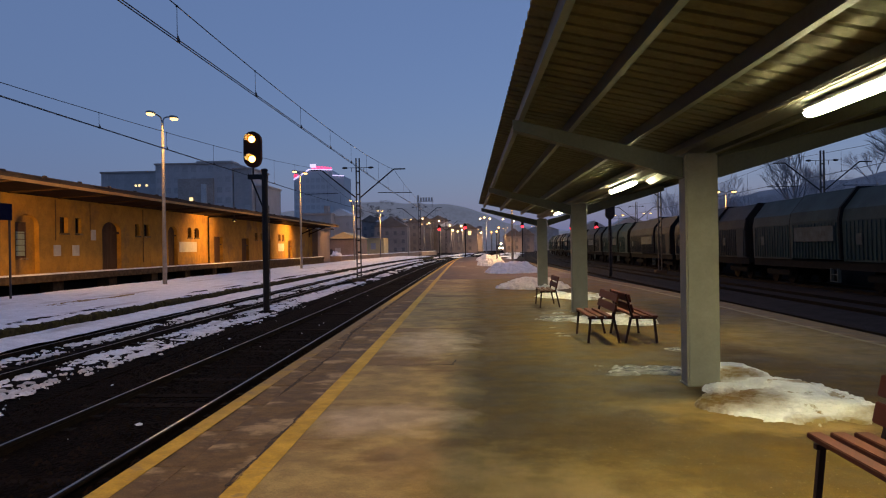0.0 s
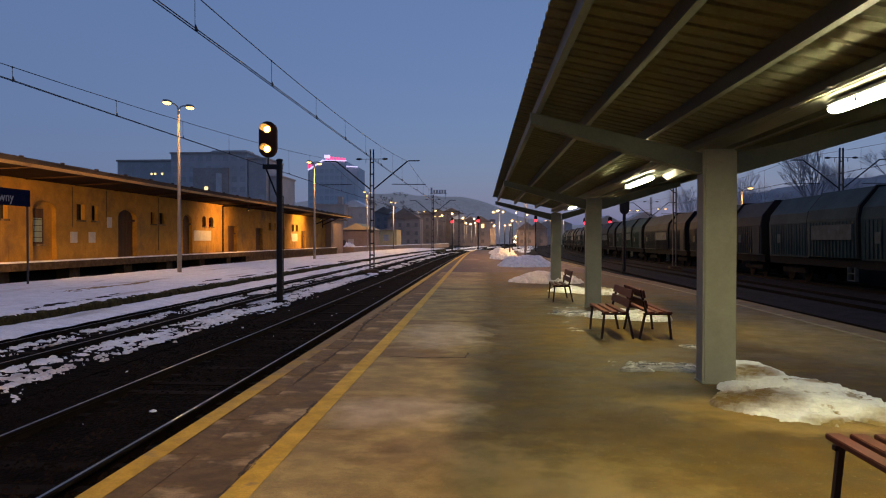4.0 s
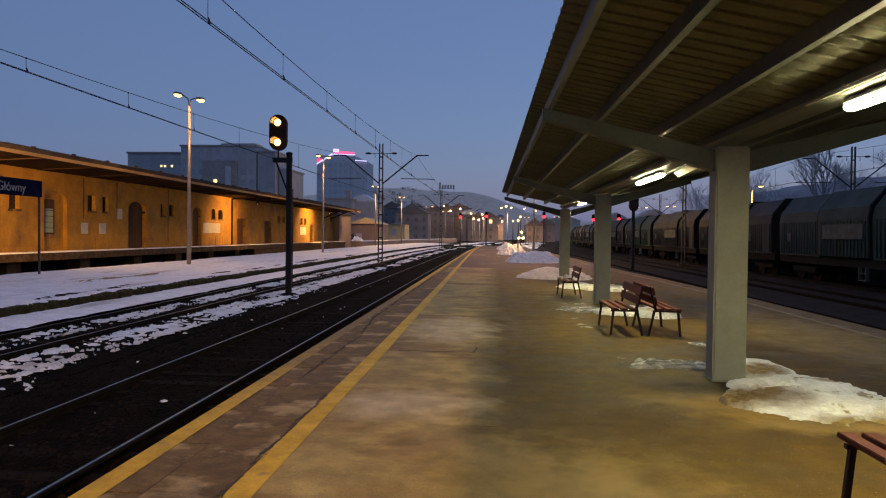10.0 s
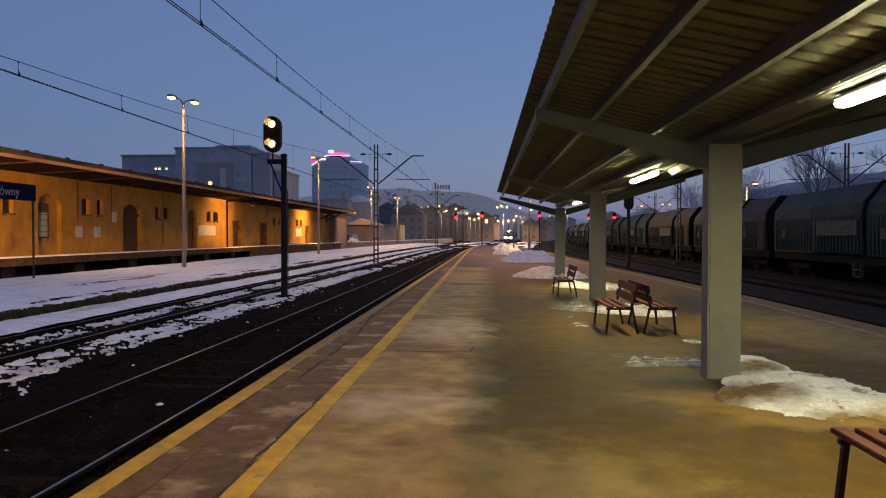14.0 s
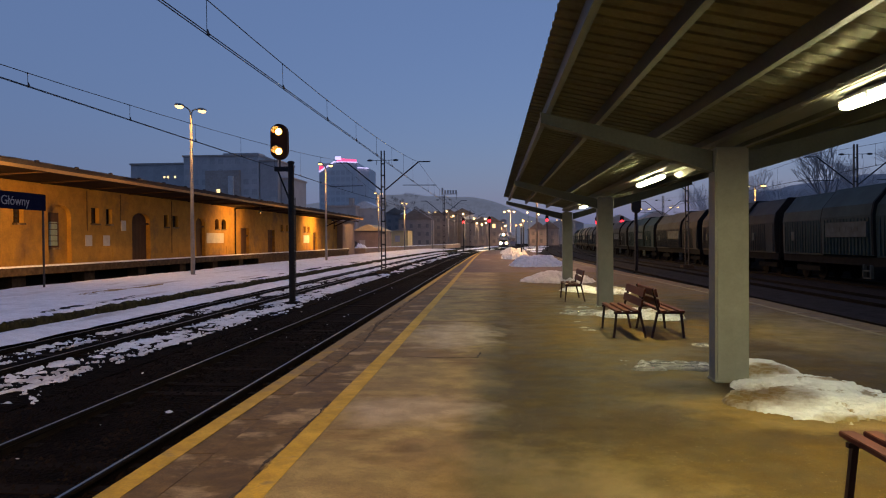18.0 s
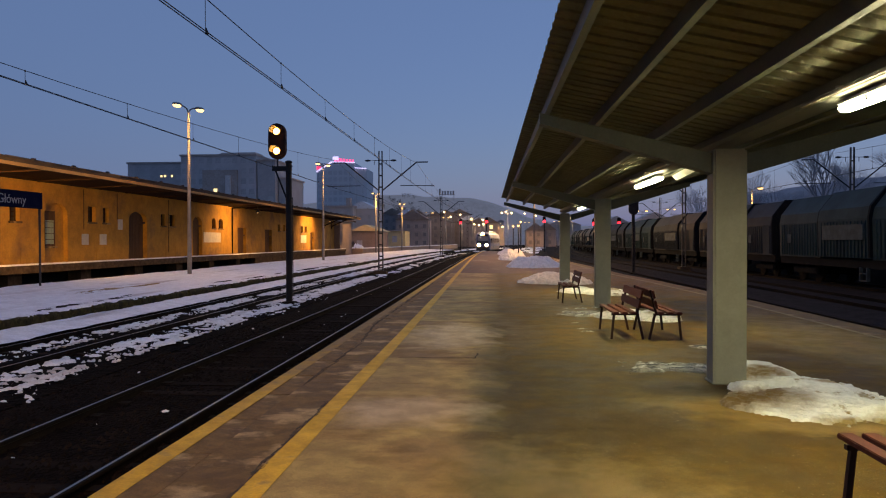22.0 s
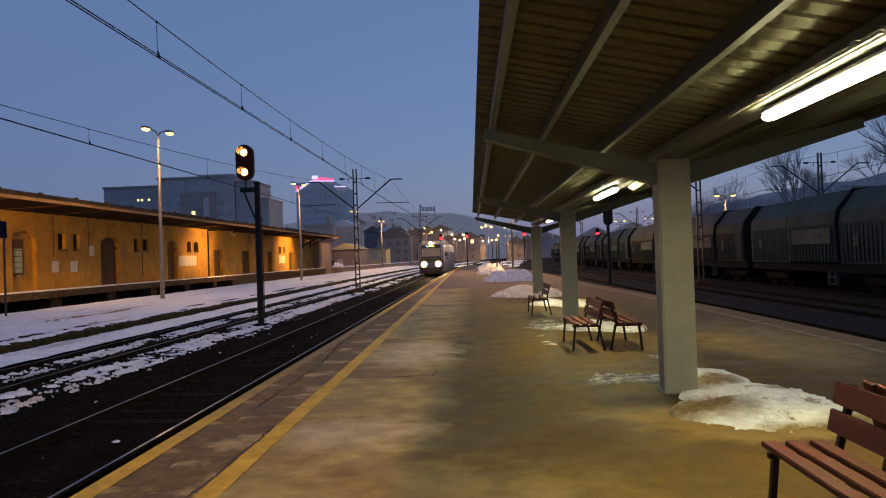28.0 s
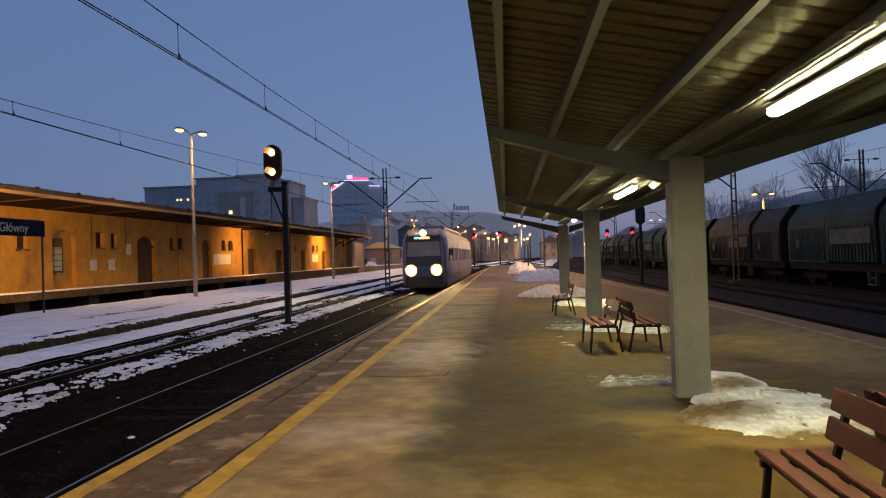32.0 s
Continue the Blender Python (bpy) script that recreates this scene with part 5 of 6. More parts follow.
shed()
fl = thing("floodlight", pose(-17.5, 20.4, -0.12), "sodium floodlight on a short steel post facing the shed", "lamp")
part("post", Mesh().tube((0, 0, 0), (0, 0, 4.5), 0.06, n=10), M_GALV, fl)
part("head", Mesh().cbox(-0.3, -0.05, -0.2, 0.2, 4.35, 4.65, 0.02), M_BLACK_STEEL, fl)
part("lens", Mesh().cbox(-0.32, -0.302, -0.16, 0.16, 4.39, 4.61, 0.005), G_SODIUM, fl)
lamp("flood_lamp", "SPOT", (-17.95, 20.5, 4.4), 8000, SODIUM, 0.25, (WX, 31.5, 2.0), 80, 0.9)

# ---- the goods train ----


def wagon(y, brown):
    t = thing("goods_wagon", pose(16.7, y, RAIL_Z), "dirty covered goods wagon with ribbed telescopic hoods", "goods wagon", "standing goods train")
    mt = M_TARP_BROWN if brown else M_TARP
    L = 13.6
    part("underframe", Mesh().cbox(-1.3, 1.3, 0, L, 0.95, 1.2, 0.03), M_WAGON, t)
    part("sole_bar", Mesh().box(-1.36, -1.3, 0, L, 0.85, 1.22), M_WAGON, t)
    prof = [(-1.45, 1.22), (-1.5, 2.9), (-1.42, 3.36), (-0.78, 4.2), (0.78, 4.2), (1.42, 3.36), (1.5, 2.9), (1.45, 1.22)]
    for i in range(3):
        a = 0.1 + i * 4.47
        g = 0.0 if i != 1 else 0.05
        hd = part("hood", Mesh().prism([(x * (1 + g), z + g * 1.2) for x, z in prof], a, a + 4.42), mt, t)
        part("hood_rim", Mesh().prism([(x * (1.03 + g), z + 0.05 + g) for x, z in prof], a - 0.05, a + 0.09), M_WAGON, hd)
        rib = Mesh().cbox(-1.5 * (1 + g) - 0.02, -1.42 * (1 + g), 0, 0.07, 1.3, 2.85, 0.008).data("rib", mt)
        for k in range(14):
            if not (i == 0 and 1 <= k <= 3):
                part("rib", rib, None, hd, at=pose(0, a + 0.3 + k * 0.29, 0))
        if i == 1:
            part("panel", Mesh().cbox(-1.66, -1.6, a + 0.35, a + 3.85, 2.05, 2.7, 0.01), M_LETTERING, hd, "dull grey lettering panel with illegible bars")
            for k in range(5):
                part("writing_bar", Mesh().box(-1.668, -1.66, a + 1.0 + k * 0.5, a + 1.32 + k * 0.5, 2.28, 2.5), M_LETTERING, hd)
        else:
            part("panel", Mesh().cbox(-1.56, -1.52, a + 2.9, a + 3.3, 1.9, 2.35, 0.01), M_LETTERING, hd, "small pale data plate")
    part("end_wall", Mesh().cbox(-1.3, 1.3, -0.05, 0.1, 1.2, 3.2, 0.02), M_WAGON, t)
    part("step", Mesh().box(-1.45, -1.3, 5.0, 5.6, 0.32, 0.36).box(-1.45, -1.3, 5.0, 5.6, 0.62, 0.66).box(-1.45, -1.3, 5.0, 5.05, 0.36, 0.9).box(-1.45, -1.3, 5.55, 5.6, 0.36, 0.9), M_LETTERING, t)
    for by in (2.2, L - 2.2):
        bo = part("bogie", Mesh().cbox(-1.1, -0.95, by - 1.3, by + 1.3, 0.4, 0.7, 0.03).cbox(0.95, 1.1, by - 1.3, by + 1.3, 0.4, 0.7, 0.03).box(-1, 1, by - 0.2, by + 0.2, 0.5, 0.95), M_WAGON, t)
        for wy in (by - 0.9, by + 0.9):
            part("wheelset", Mesh().tube((-0.82, wy, 0.46), (-0.69, wy, 0.46), 0.46, n=20).tube((0.69, wy, 0.46), (0.82, wy, 0.46), 0.46, n=20).tube((-0.7, wy, 0.46), (0.7, wy, 0.46), 0.08, n=8), M_RUST, bo)
    for e, s in ((0, -1), (L, 1)):
        for x in (-0.875, 0.875):
            part("buffer", Mesh().tube((x, e, 1.05), (x, e + s * 0.35, 1.05), 0.1, n=10).tube((x, e + s * 0.32, 1.05), (x, e + s * 0.37, 1.05), 0.22, n=14), M_WAGON, t)
    return t


w_a = wagon(24.2, False)
w_b = wagon(38.55, True)
copy_thing(w_a, pose(16.7, 9.85, RAIL_Z))
for k in range(8):
    yk = 52.9 + k * 14.35
    copy_thing((w_b, w_a)[k % 3 == 1], pose(16.7 + bend(yk) * 0.6, yk, RAIL_Z, 0, 0, -math.degrees(0.6 * (bend(yk + 14) - bend(yk)) / 14)))

# ---- far buildings and hills ----


def block(x, y, w, d, h, label, rows, cols, roof_box=True, lit=(), z=-0.6):
    t = thing("apartment_block", pose(x, y, z), label, "building", "distant town buildings")
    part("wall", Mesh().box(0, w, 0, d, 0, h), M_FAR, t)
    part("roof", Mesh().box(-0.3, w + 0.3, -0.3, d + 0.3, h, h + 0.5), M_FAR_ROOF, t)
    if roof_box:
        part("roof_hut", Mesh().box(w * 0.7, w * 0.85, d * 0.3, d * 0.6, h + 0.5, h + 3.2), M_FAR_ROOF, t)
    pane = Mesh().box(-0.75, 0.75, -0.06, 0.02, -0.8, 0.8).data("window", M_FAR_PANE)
    pane_lit = Mesh().box(-0.75, 0.75, -0.06, 0.02, -0.8, 0.8).data("window", G_WARM)
    for r in range(rows):
        for c in range(cols):
            part("window", pane_lit if (r, c) in lit else pane, None, t, at=pose(w * (c + 0.5) / cols, 0, h * (r + 0.55) / rows))
    return t


E2 = "grey concrete apartment block in evening haze"
bl = block(-111.0, 200, 17, 16, 25.9, E2, 9, 7, roof_box=False)
for x_ in (10.3, 11.4, 13.6):
    part("window", Mesh().box(x_, x_ + 0.6, -0.1, -0.06, 21.8, 22.4), G_WARM, bl, "small lit window")
bk = block(-90.6, 192, 22.3, 18, 27.0, E2, 9, 9, roof_box=False)
part("dark_bay", Mesh().box(6.8, 17.0, -0.9, 0, 0, 22.9), M_FAR_ROOF, bk, "darker projecting bay")
part("window", Mesh().box(10.2, 11.2, -0.98, -0.9, 16.5, 17.5), G_WARM, bk, "single lit window")
part("stair_shaft", Mesh().box(13.8, 15.3, -1.5, -0.9, 0, 21.2), M_PALE_SHAFT, bk, "pale glazed stair shaft")
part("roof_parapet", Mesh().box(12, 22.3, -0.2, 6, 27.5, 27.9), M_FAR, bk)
block(-68.0, 192.5, 5.2, 16, 25.4, E2, 8, 2, roof_box=False)
block(-62.6, 195, 3.4, 14, 20.4, E2, 7, 2, roof_box=False)
block(-58, 230, 10, 10, 14, "low grey town house in evening haze", 4, 4)


def tower():
    t = thing("tower_block", pose(-92.1, 350, -0.6), "tall glass office tower with lit signs on its roof", "building")
    w, h = 26.2, 43
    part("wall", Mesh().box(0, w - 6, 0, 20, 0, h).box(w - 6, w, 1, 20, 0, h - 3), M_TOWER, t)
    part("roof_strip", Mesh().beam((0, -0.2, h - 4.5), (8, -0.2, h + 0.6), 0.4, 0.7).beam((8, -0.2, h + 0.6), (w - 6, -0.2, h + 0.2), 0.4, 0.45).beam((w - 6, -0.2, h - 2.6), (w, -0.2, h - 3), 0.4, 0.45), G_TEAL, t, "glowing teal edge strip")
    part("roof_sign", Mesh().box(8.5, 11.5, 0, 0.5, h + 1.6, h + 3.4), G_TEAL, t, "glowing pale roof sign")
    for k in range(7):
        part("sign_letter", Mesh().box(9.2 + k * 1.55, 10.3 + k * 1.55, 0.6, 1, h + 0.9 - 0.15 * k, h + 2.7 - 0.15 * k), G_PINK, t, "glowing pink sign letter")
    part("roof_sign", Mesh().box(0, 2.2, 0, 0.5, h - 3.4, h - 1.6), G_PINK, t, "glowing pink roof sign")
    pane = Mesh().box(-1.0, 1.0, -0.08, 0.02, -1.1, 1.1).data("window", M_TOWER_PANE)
    for r in range(11):
        for c in range(7):
            part("window", pane, None, t, at=pose(1.8 + c * 2.7, 0, 3 + r * 3.5))


tower()


def ridge(name, pts, y, depth, label, seed, material):
    """A wooded hill: a long mound with an uneven skyline."""
    m = Mesh()
    n = len(pts)
    xs = np.linspace(pts[0][0], pts[-1][0], 120)
    zs = np.interp(xs, [p[0] for p in pts], [p[1] for p in pts])
    for k, (f, dy) in enumerate(((0.0, -depth), (0.45, -depth * 0.6), (0.85, -depth * 0.2), (1.0, 0), (0.8, depth * 0.4), (0, depth))):
        for x, z in zip(xs, zs):
            m.v.append((x, y + dy, -0.7 + z * f + (1.6 * fbm(x, k * 3.0, 0.05, seed) if 0 < f else 0)))
    m.f = [(k * 120 + i, k * 120 + i + 1, (k + 1) * 120 + i + 1, (k + 1) * 120 + i) for k in range(5) for i in range(119)]
    return tagged(part(name, m, material, smooth=True), label, "hill", kind="structure")


HILL = [(-160, 22), (-92, 29), (-79, 32), (-51, 31), (-34, 31), (-20, 30), (-4, 27.3), (5, 24), (20, 18), (40, 13), (80, 9), (160, 10), (260, 12), (420, 8)]
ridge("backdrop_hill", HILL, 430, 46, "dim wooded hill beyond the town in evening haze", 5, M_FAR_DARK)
ridge("backdrop_hill", [(30, 2), (40, 7), (45, 10.0), (50, 10.5), (55, 11.5), (62, 12.5), (75, 15), (95, 18), (150, 20), (230, 14)], 130, 35, "dark wooded bank beyond the goods train", 8, M_BANK)


hs = thing("hilltop_sign", pose(-34.6, 425, 30.0), "row of illegible letters on a frame on the hilltop", "sign")
part("frame", Mesh().box(0, 10.5, 0, 0.3, 0.4, 0.7).box(0.5, 0.8, 0, 0.3, -3.0, 0.6).box(9.6, 9.9, 0, 0.3, -3.0, 0.6), M_FAR_ROOF, hs)
for k in range(6):
    part("letter_bar", Mesh().box(0.4 + k * 1.7, 1.5 + k * 1.7, 0, 0.3, 0.7, 3.0 if k else 4.4), M_FAR_ROOF, hs)


# dark bank added to keep the gaps below the wagons black
hk = Mesh()
hy = list(np.arange(-20, 170, 2.0))
for y in hy:
    hk.v += [(19.6 + bend(y) * 0.6 + 0.3 * noise2(y, 0, 0.3, 4), y, -0.7), (20.1 + bend(y) * 0.6, y, 1.0 + 0.35 * noise2(y, 1, 0.5, 6)), (24, y, 1.3 + 0.3 * noise2(y, 2, 0.4, 9)), (27, y, -0.7)]
hk.f = [(k * 4 + e, k * 4 + e + 1, k * 4 + 5 + e, k * 4 + 4 + e) for k in range(len(hy) - 1) for e in range(3)]
tagged(part("ground_bank", hk, M_GROUND, smooth=True), "added low dark bank backing the gaps under the goods train", "bank", kind="structure")


# houses on the slope
def house(x, y, z, w, d, h, rise, label, lit=False, roof=None, wall=None):
    t = thing("house", pose(x, y, z), label, "house", "town houses")
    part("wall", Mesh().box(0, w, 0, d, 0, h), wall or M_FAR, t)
    part("roof", Mesh().add([(-0.4, -0.4, h), (w + 0.4, -0.4, h), (w + 0.4, d + 0.4, h), (-0.4, d + 0.4, h), (w * 0.5, -0.4, h + rise), (w * 0.5, d + 0.4, h + rise)], [(0, 1, 4), (2, 3, 5), (0, 4, 5, 3), (1, 2, 5, 4), (3, 2, 1, 0)]), roof or M_FAR_ROOF, t)
    for c in range(max(1, int(w / 3))):
        for r in range(max(1, int(h / 3))):
            part("window", Mesh().box(1 + c * 3, 2.1 + c * 3, -0.06, 0.02, 1 + r * 3, 2.4 + r * 3), G_WARM if lit and (c + r) % 3 == 0 else (M_FAR_PANE if wall is not M_TOWN else M_TOWN_PANE), t)
    return t


HL = "hazy grey town house with a pitched roof"
house(-51, 236, -0.6, 10, 12, 13.6, 2.8, "pale gabled town house with a snowy roof in haze", roof=M_SNOW)
house(-36, 250, -0.6, 12, 12, 10, 4, HL, wall=M_TOWN, roof=M_WOODS)
house(-27.4, 130, -0.6, 5.3, 12, 4.2, 1.25, "low brown shed with a pale snowy roof", roof=M_CREAM, wall=M_FAR_BROWN)
house(-23.5, 150, 0.4, 3.9, 8, 3.5, 0.2, "cream-walled hut on the dock beside the line", wall=M_CREAM)
house(-17, 300, -0.6, 14, 12, 8, 3, HL, wall=M_TOWN, roof=M_WOODS)
house(26, 335, -0.6, 16, 14, 10, 3, HL)
house(46, 300, -0.6, 14, 12, 9, 4, HL)
house(2.0, 334, -0.6, 2.8, 8, 12, 0.6, "narrow house lit yellow by a street lamp")
house(52, 260, -0.6, 16, 12, 9, 4, HL)

rh = random.Random(19)
for k in range(15):  # the old town climbs the slope in rows
    hx = -47 + k * 4.6 + rh.uniform(-1, 1)
    if -2 < hx < 9:  # a street opens here
        continue
    hz = float(np.interp(hx, (-47, -20, 0, 25), (15.0, 13.5, 8.5, 6.5)))
    house(hx, 262 + rh.uniform(0, 30), -0.6, rh.uniform(6, 9), 11, hz * rh.uniform(0.8, 1.05), rh.uniform(1.8, 3.4), "dim brown town house on the slope in haze", lit=k % 7 == 2, wall=M_TOWN, roof=M_SNOW if k in (2, 7) else M_WOODS)

# the dock goes on beyond the shed, with a dark heap against it
dk = thing("loading_ramp", pose(0, 0, 0), "long concrete loading ramp with a ridge of snow", "loading ramp")
dpath = [(-20.8 + 0.9 * bend(y), y, 0) for y in range(104, 222, 6)]
part("ramp_body", Mesh().sweep([(-5.5, 0.48), (0, 0.48), (0, -0.66), (-5.5, -0.66)], dpath), M_FAR_BROWN, dk)
part("ramp_snow", Mesh().sweep([(-0.5, 0.482), (0.02, 0.482), (-0.05, 0.57), (-0.4, 0.6)], dpath), M_SNOW, dk, "ridge of snow along the ramp")
hp = snow_mound(-24.6, 112, 2.4, 3.0, 2.0, 83, M_ROOFING, "dark covered heap beside the loading ramp", 0.0, 40)
hp.location.z = 0.4
hp = snow_mound(-22.6, 112, 1.0, 2.6, 1.0, 87, M_SNOW, "snow slipped down beside the dark heap", 0.0, 40)
hp.location.z = 0.45
street_lamp(3.9, 67, 0, 9.2, "tall pale lamp post on the platform behind the canopy", 7000)

# lamp post added out of sight behind the column to light the snow heaps
street_lamp(3.06, 30.2, 0, 9.0, "added unseen lamp post hidden behind the canopy column", 1500, tilt=90)

# far lamps and red signals along the line
for x, y, h, w in ((25.5, 120, 7.4, 0), (38, 150, 9, 0), (23.4, 64, 7.0, 1800), (12, 250, 9, 5000), (20, 220, 8.5, 0), (2.2, 322, 10.5, 9000)):
    street_lamp(x, y, -0.6, h, "distant sodium lamp post glowing in the haze", power=w)


def yard_lamp(x, y, z, heads, power, r):
    """A slender post with oversized globes at its top that imitate the lamps' glow."""
    t = thing("yard_lamp", pose(x, y, -0.62), "distant slender yard lamp with globes imitating its glow", "street lamp", "far yard lamps")
    part("pole", Mesh().tube((0, 0, 0), (0, 0, z + 0.62 + (2.2 if len(heads) > 2 else 0)), 0.07, 0.045, n=8), M_GALV, t, smooth=True)
    for hx, hz in heads:
        part("arm", Mesh().tube((0, 0, z + 0.55 + hz), (hx, 0, z + 0.75 + hz), 0.035, n=6), M_GALV, t)
        gl = part("globe", Mesh().ball((hx, -0.05, z + 0.62 + hz), r, 10), G_YARD, t, "oversized globe imitating lamp glow in haze", smooth=True)
        part("hood", Mesh().tube((hx, -0.05, z + 0.62 + hz + r * 0.7), (hx, -0.05, z + 0.62 + hz + r * 1.15), r * 0.85, r * 0.3, n=10), M_GALV, gl)
    if power:
        lamp("yard_light", "POINT", (x + 1.5, y - 3.0, z - 0.2), power, (1.0, 0.62, 0.28), 0.4)
    return t


# lamps at x -11.5, -3.5, 7.9 and 12.5 are added, two lighting houses
for x, y, z, heads, power in ((-9.4, 200, 9.4, ((-0.4, 0),), 3000), (-13.9, 196, 10.0, ((-0.4, 0),), 0), (-6.2, 200, 8.0, ((-0.4, 0),), 0), (-5.6, 205, 6.7, ((-0.3, 0),), 2400),
                              (-4.2, 207, 6.4, ((-0.3, 0),), 0), (-2.9, 202, 7.9, ((-0.4, 0),), 3600), (3.05, 150, 7.75, ((-1.35, 0), (-0.4, 0.3), (0.8, 0)), 6000),
                              (2.3, 153, 4.8, ((-0.4, 0),), 2400), (7.9, 170, 8.4, ((-0.3, 0),), 0),
                              (-11.5, 250, 9.0, ((-0.4, 0),), 700), (-3.5, 253, 8.0, ((-0.4, 0),), 700), (-17, 275, 11.5, ((-0.4, 0),), 1500), (12.5, 200, 9.0, ((-0.4, 0),), 0), (26, 230, 9.5, ((-0.4, 0),), 5000)):
    # globes grow with distance to imitate the apparent size of the glow
    yard_lamp(x, y, z, heads, power, 0.13 * y / 100)
# lenses enlarged to imitate the bloom of the red lamps
for x, y, z in ((-7.05, 145, 5.67), (-1.44, 135, 5.59), (9.84, 135, 5.64), (17.3, 120, 4.76), (19.8, 110, 4.57)):
    signal(x, y, -0.6, z + 0.2, z + 0.75, (None, G_RED), "distant railway signal showing red", arm=0, lens_r=0.29)
signal(9.0, 45, -0.6, 4.4, 4.5, (None, None), "dark railway signal turned away beside the track", arm=0, face=180)
for x, y, h in ((2.2, 78, 3.2), (2.2, 61.6, 2.9), (2.45, 63, 3.3)):
    po = thing("post_lamp", pose(x, y, 0), "dark slender lamp post standing in a bank of snow", "lamp", "low post lamps")
    part("shaft", Mesh().tube((0, 0, -0.02), (0, 0, h), 0.06, n=8), M_BLACK_STEEL, po)
    part("cap", Mesh().tube((0, 0, h + 0.14), (0, 0, h + 0.2), 0.14, 0.05, n=10), M_BLACK_STEEL, po)
    part("globe", Mesh().ball((0, 0, h + 0.07), 0.1, 8), G_SODIUM, po, "small glowing globe")
    lamp("post_lamp_light", "POINT", (x - 0.5, y - 0.6, h + 0.05), 110, (1.0, 0.66, 0.34), 0.1)

# ---- bare trees ----


def bare_tree(x, y, z, h, seed, label, deepest=5):
    rnd = random.Random(seed)
    t = thing("tree", pose(x, y, z), label, "tree", "bare trees")
    trunk, twigs = Mesh(), Mesh()

    def grow(p, d, length, r, depth):
        q = p + d * length
        (trunk if depth < 2 else twigs).tube(p, q, r, r * 0.68, n=6 if depth < 2 else 4, caps=False)
        if depth > deepest:
            return
        for _ in range(3 if depth < 4 else 2):
            nd = (d + Vector((rnd.uniform(-1, 1), rnd.uniform(-1, 1), rnd.uniform(-0.25, 0.7))) * 0.62).normalized()
            grow(p + d * length * rnd.uniform(0.6, 1.0), nd, length * rnd.uniform(0.6, 0.82), r * 0.62, depth + 1)
    grow(Vector((0, 0, 0)), Vector((0, 0, 1)), h * 0.26, h * 0.0105, 0)
    part("trunk", trunk, M_BARK, t)
    part("crown", twigs, M_BARK, t, "leafless fine branches")
    return t


BT = "bare leafless tree behind the goods train"
bare_tree(27.2, 58, -0.6, 15, 3, BT, 6)
bare_tree(31.5, 50, -0.6, 19, 5, BT, 6)
bare_tree(37, 54, -0.6, 20, 8, BT, 6)
bare_tree(24.5, 74, -0.6, 10, 11, BT, 6)
bare_tree(43, 58, -0.6, 20, 14, BT, 6)

# bare trees on the slopes, far off
ft = [bare_tree(-60 + 6 * k, 404, 16, 7 + k, 40 + k, "dim bare tree on the far hillside") for k in range(3)]
for o in ft:
    for q in o.children:
        q.data.materials[0] = M_WOODS
rt = random.Random(77)
for k in range(60):
    x = rt.uniform(-95, -46)
    y = rt.uniform(392, 428)
    z = np.interp(y - 430, (-46, -28, -9, 0), (0, 0.45, 0.85, 1.0)) * np.interp(x, [p[0] for p in HILL], [p[1] for p in HILL])
    copy_thing(ft[k % 3], pose(x, y, float(z) - 3.4, 0, 0, rt.uniform(0, 360)))
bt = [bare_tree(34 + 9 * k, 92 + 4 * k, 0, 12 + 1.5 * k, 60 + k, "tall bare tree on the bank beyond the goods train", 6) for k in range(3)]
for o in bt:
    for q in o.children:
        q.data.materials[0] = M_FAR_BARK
for k in range(34):
    x, y = rt.uniform(31, 100), rt.uniform(88, 128)
    copy_thing(bt[k % 3], pose(x, y, max(-0.7, -4 + (8 + 0.2 * max(0, x - 50)) * (y - 96) / 30), 0, 0, rt.uniform(0, 360)))

# ---- the arriving train ----


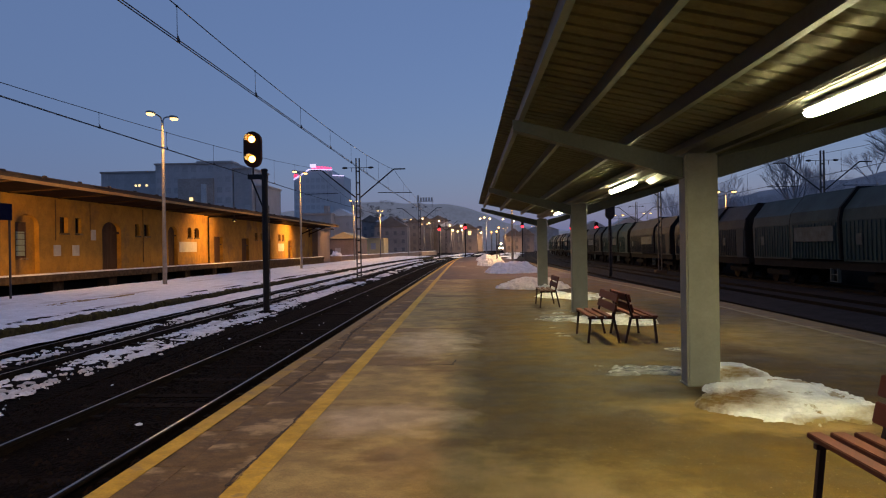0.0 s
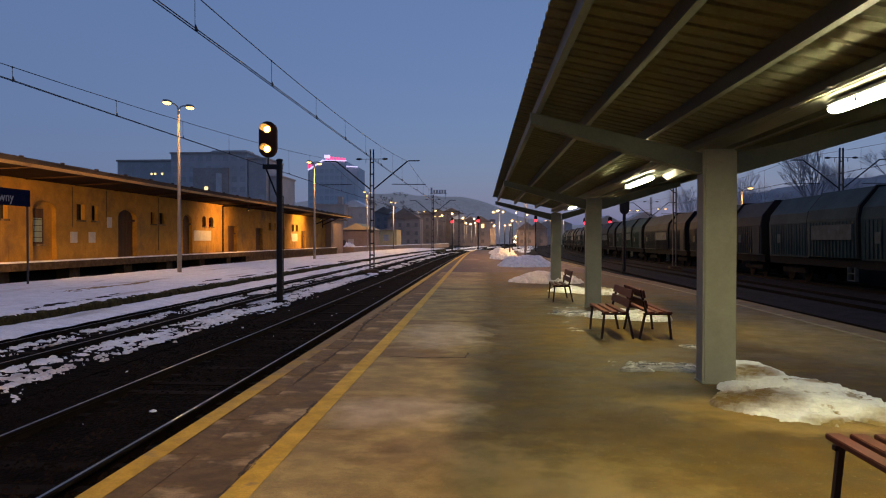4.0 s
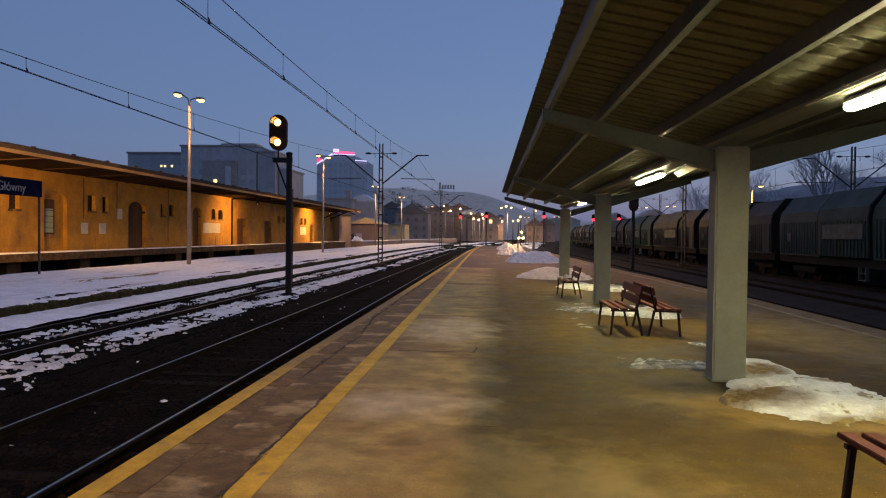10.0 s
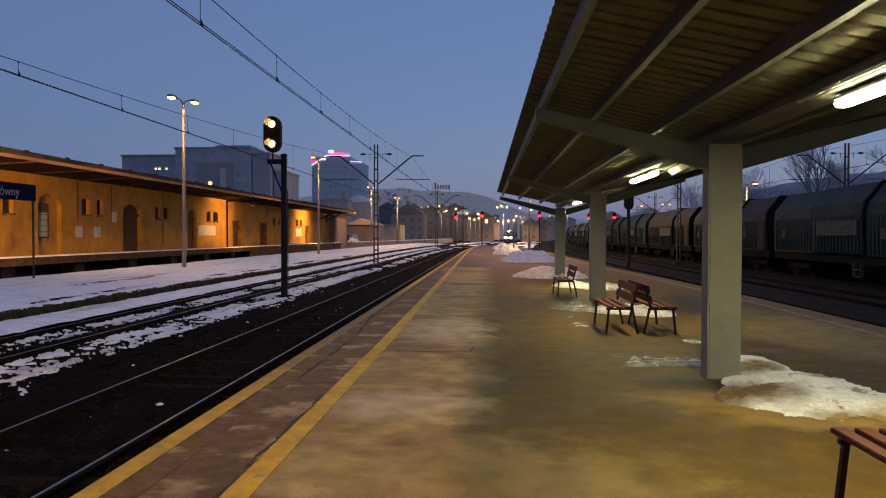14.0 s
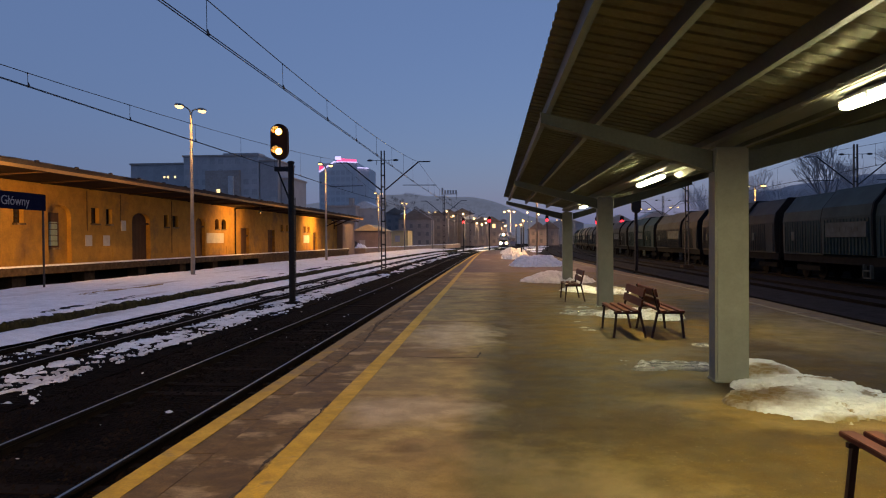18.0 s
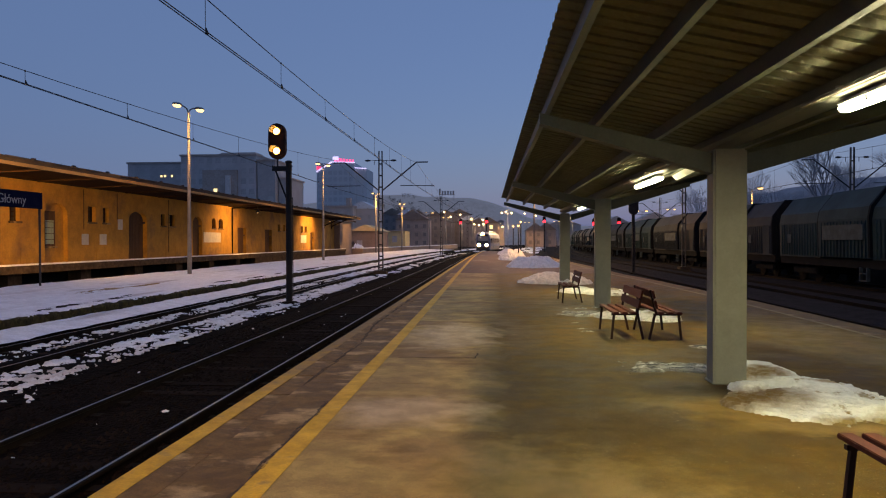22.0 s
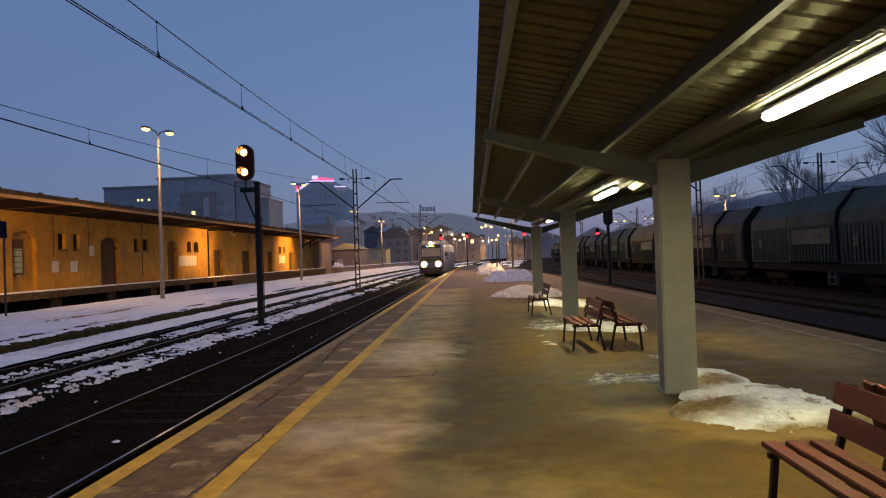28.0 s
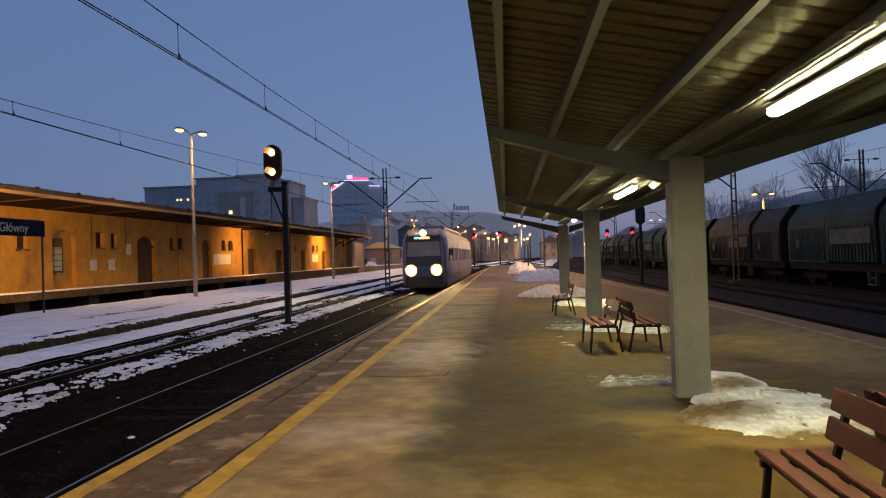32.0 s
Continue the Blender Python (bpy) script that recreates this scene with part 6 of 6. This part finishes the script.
def train():
    t = thing("passenger_train", pose(-4.26, 40, RAIL_Z), "blue and silver diesel railcar with bright headlights arriving", "train")
    prof = [(-1.3, 0.4), (-1.42, 1.0), (-1.42, 2.5), (-1.3, 3.3), (-1.02, 3.68), (-0.6, 3.8), (0.6, 3.8), (1.02, 3.68), (1.3, 3.3), (1.42, 2.5), (1.42, 1.0), (1.3, 0.4)]
    n = len(prof)

    def shell(stations):
        m = Mesh()
        for y, sx, sz, lean in stations:
            m.v += [(x * sx, y + lean * max(0, z - 1.5), 0.4 + (z - 0.4) * sz) for x, z in prof]
        k = len(stations)
        m.f = [(i * n + j, i * n + (j + 1) % n, (i + 1) * n + (j + 1) % n, (i + 1) * n + j) for i in range(k - 1) for j in range(n)] + [tuple(range(n - 1, -1, -1)), tuple(range((k - 1) * n, k * n))]
        return m
    part("cab_shell", shell(((0.0, 0.84, 0.955, 0.1), (0.18, 0.92, 0.975, 0.16), (0.6, 0.975, 0.995, 0.2), (1.3, 1.0, 1.0, 0.15), (2.1, 1.0, 1.0, 0.0))), M_BLUE, t, "dark blue rounded driving cab", smooth=False)
    part("body", shell(((2.1, 1.002, 1.002, 0.0), (24.5, 1.002, 1.002, 0.0))), M_SILVER, t)
    part("skirt", Mesh().cbox(-1.3, 1.3, 0.3, 24.3, 0.22, 0.75, 0.06), M_BLACK_STEEL, t)
    part("front_skirt", Mesh().cbox(-1.1, 1.1, -0.12, 0.3, 0.25, 0.95, 0.08), M_BLACK_STEEL, t, "dark plough and coupling cover")
    part("nose", Mesh().cbox(-1.12, 1.12, -0.09, 0.15, 0.85, 1.5, 0.07), M_BLUE, t)
    part("roof_fairing", Mesh().cbox(-0.98, 0.98, 0.12, 0.7, 3.32, 3.7, 0.08), M_PLATE, t, "white fairing above the cab")
    ws = part("windscreen", Mesh().add([(-1.05, -0.05, 1.52), (1.05, -0.05, 1.52), (0.98, 0.14, 3.02), (-0.98, 0.14, 3.02), (-1.05, 0.1, 1.52), (1.05, 0.1, 1.52), (0.98, 0.35, 3.02), (-0.98, 0.35, 3.02)],
                                       [(0, 1, 2, 3), (7, 6, 5, 4), (0, 4, 5, 1), (1, 5, 6, 2), (2, 6, 7, 3), (3, 7, 4, 0)]), M_WINDOW, t, "dark raked windscreen")
    part("sun_blind", Mesh().add([(-0.99, -0.005, 2.1), (0.99, -0.005, 2.1), (0.93, 0.115, 2.96), (-0.93, 0.115, 2.96), (-0.99, 0.015, 2.1), (0.99, 0.015, 2.1), (0.93, 0.135, 2.96), (-0.93, 0.135, 2.96)],
                                 [(0, 1, 2, 3), (7, 6, 5, 4), (0, 4, 5, 1), (1, 5, 6, 2), (2, 6, 7, 3), (3, 7, 4, 0)]), M_BLIND, ws, "grey lowered sun blind")
    part("wiper", Mesh().beam((0.1, -0.08, 1.5), (0.45, 0.0, 2.2), 0.025, 0.02), M_BLACK_STEEL, ws)
    for s in (-1, 1):
        arc = Mesh()
        pts = [(s * 1.22, 0.16, 0.9), (s * 1.34, 0.42, 1.7), (s * 1.36, 0.7, 2.5), (s * 1.27, 1.0, 3.2), (s * 1.06, 1.35, 3.62), (s * 0.8, 1.7, 3.76)]
        for p, q in zip(pts, pts[1:]):
            arc.tube(p, q, 0.055, n=8)
        part("cab_trim", arc, M_PLATE, t, "pale curved trim line round the cab")
        part("pillar_trim", Mesh().beam((s * 1.14, -0.06, 1.45), (s * 1.08, 0.14, 3.0), 0.07, 0.06).beam((s * 1.2, 0.02, 0.85), (s * 1.14, -0.06, 1.45), 0.07, 0.06), M_SILVER, t)
        hl = part("lamp_bezel", Mesh().tube((s * 0.745, -0.12, 1.28), (s * 0.745, -0.06, 1.28), 0.37, n=20), M_GALV, t, "chrome headlight rim")
        # glowing disc wider than the lamp, painting in the headlight's glare
        part("reflector", Mesh().tube((s * 0.745, -0.135, 1.28), (s * 0.745, -0.115, 1.28), 0.35, n=20), G_HALO, hl, "glowing disc standing in for headlight glare")
        part("headlight", Mesh().tube((s * 0.745, -0.155, 1.28), (s * 0.745, -0.137, 1.28), 0.2, n=20), G_HEAD, hl, "dazzling headlight")
        part("buffer", Mesh().tube((s * 0.875, -0.35, 0.8), (s * 0.875, 0, 0.8), 0.11, n=12).tube((s * 0.875, -0.4, 0.8), (s * 0.875, -0.34, 0.8), 0.17, n=14), M_BLACK_STEEL, t)
        part("cab_window", Mesh().cbox(s * 1.405, s * 1.435, 1.0, 1.9, 1.75, 2.55, 0.01), M_WINDOW, t)
        part("waist_band", Mesh().box(s * 1.424, s * 1.432, 2.1, 24.4, 1.0, 1.45), M_BLUE, t)
        for k in range(7):
            part("side_window", Mesh().cbox(s * 1.42, s * 1.445, 2.7 + k * 3.0, 4.9 + k * 3.0, 1.75, 2.6, 0.01), M_WINDOW, t)
        part("door", Mesh().cbox(s * 1.42, s * 1.44, 8.0, 8.6, 0.8, 2.9, 0.01).cbox(s * 1.42, s * 1.44, 8.64, 9.3, 0.8, 2.9, 0.01), M_BLUE, t)
        part("mirror", Mesh().cbox(s * 1.44, s * 1.62, 1.6, 1.7, 2.1, 2.5, 0.03).beam((s * 1.38, 1.65, 2.45), (s * 1.5, 1.65, 2.45), 0.03, 0.03), M_BLACK_STEEL, t)
    # glowing rim that paints in glare behind the top headlight
    tl = part("top_lamp_bezel", Mesh().tube((0, 0.06, 3.47), (0, 0.2, 3.47), 0.165, n=18), G_HALO, t)
    part("top_headlight", Mesh().tube((0, 0.035, 3.47), (0, 0.058, 3.47), 0.135, n=18), G_HEAD, tl, "dazzling top headlight")
    dp = part("display", Mesh().cbox(-0.98, 0.98, 0.08, 0.3, 3.04, 3.3, 0.01), M_BLACK_STEEL, t)
    part("display_number", Mesh().box(-0.53, -0.27, 0.062, 0.079, 3.12, 3.24), G_BLUEDISP, dp, "glowing blue line number bar")
    part("display_text", Mesh().box(-0.22, 0.36, 0.062, 0.079, 3.12, 3.24), G_ORANGEDISP, dp, "glowing orange destination bar")
    part("roof_unit", Mesh().cbox(-0.9, 0.9, 4, 20, 3.78, 4.05, 0.08), M_SILVER, t)
    for by in (2.9, 21.3):
        bo = part("bogie", Mesh().cbox(-1.1, 1.1, by - 1.4, by + 1.4, 0.3, 0.6, 0.05), M_WAGON, t)
        for wy in (by - 1, by + 1):
            part("wheelset", Mesh().tube((-0.82, wy, 0.42), (-0.69, wy, 0.42), 0.42, n=18).tube((0.69, wy, 0.42), (0.82, wy, 0.42), 0.42, n=18).tube((-0.7, wy, 0.42), (0.7, wy, 0.42), 0.08, n=8), M_RUST, bo)
    return t


arriving_train = train()

TRAIN_Y = ((0, 372), (2, 352), (3.5, 336), (5.5, 314), (7, 298), (9, 276), (11, 254), (13, 232), (14.5, 215), (16.5, 192), (18, 174.5), (19, 163), (20, 152), (21, 141), (22, 130), (23, 119), (24, 108.5), (25, 98.5), (26, 89.3), (27, 80.5), (28, 72), (29, 64), (30, 56), (31, 48), (32, 40))


def motions():
    rows = []
    for t, y in TRAIN_Y:
        x = -4.38 + bend(y)
        a = math.degrees(math.atan2(bend(y + 12) - bend(y), 12))
        rows.append((t, pose(x, y, RAIL_Z, 0, 0, -a)))
    walk(arriving_train, rows)


motions()
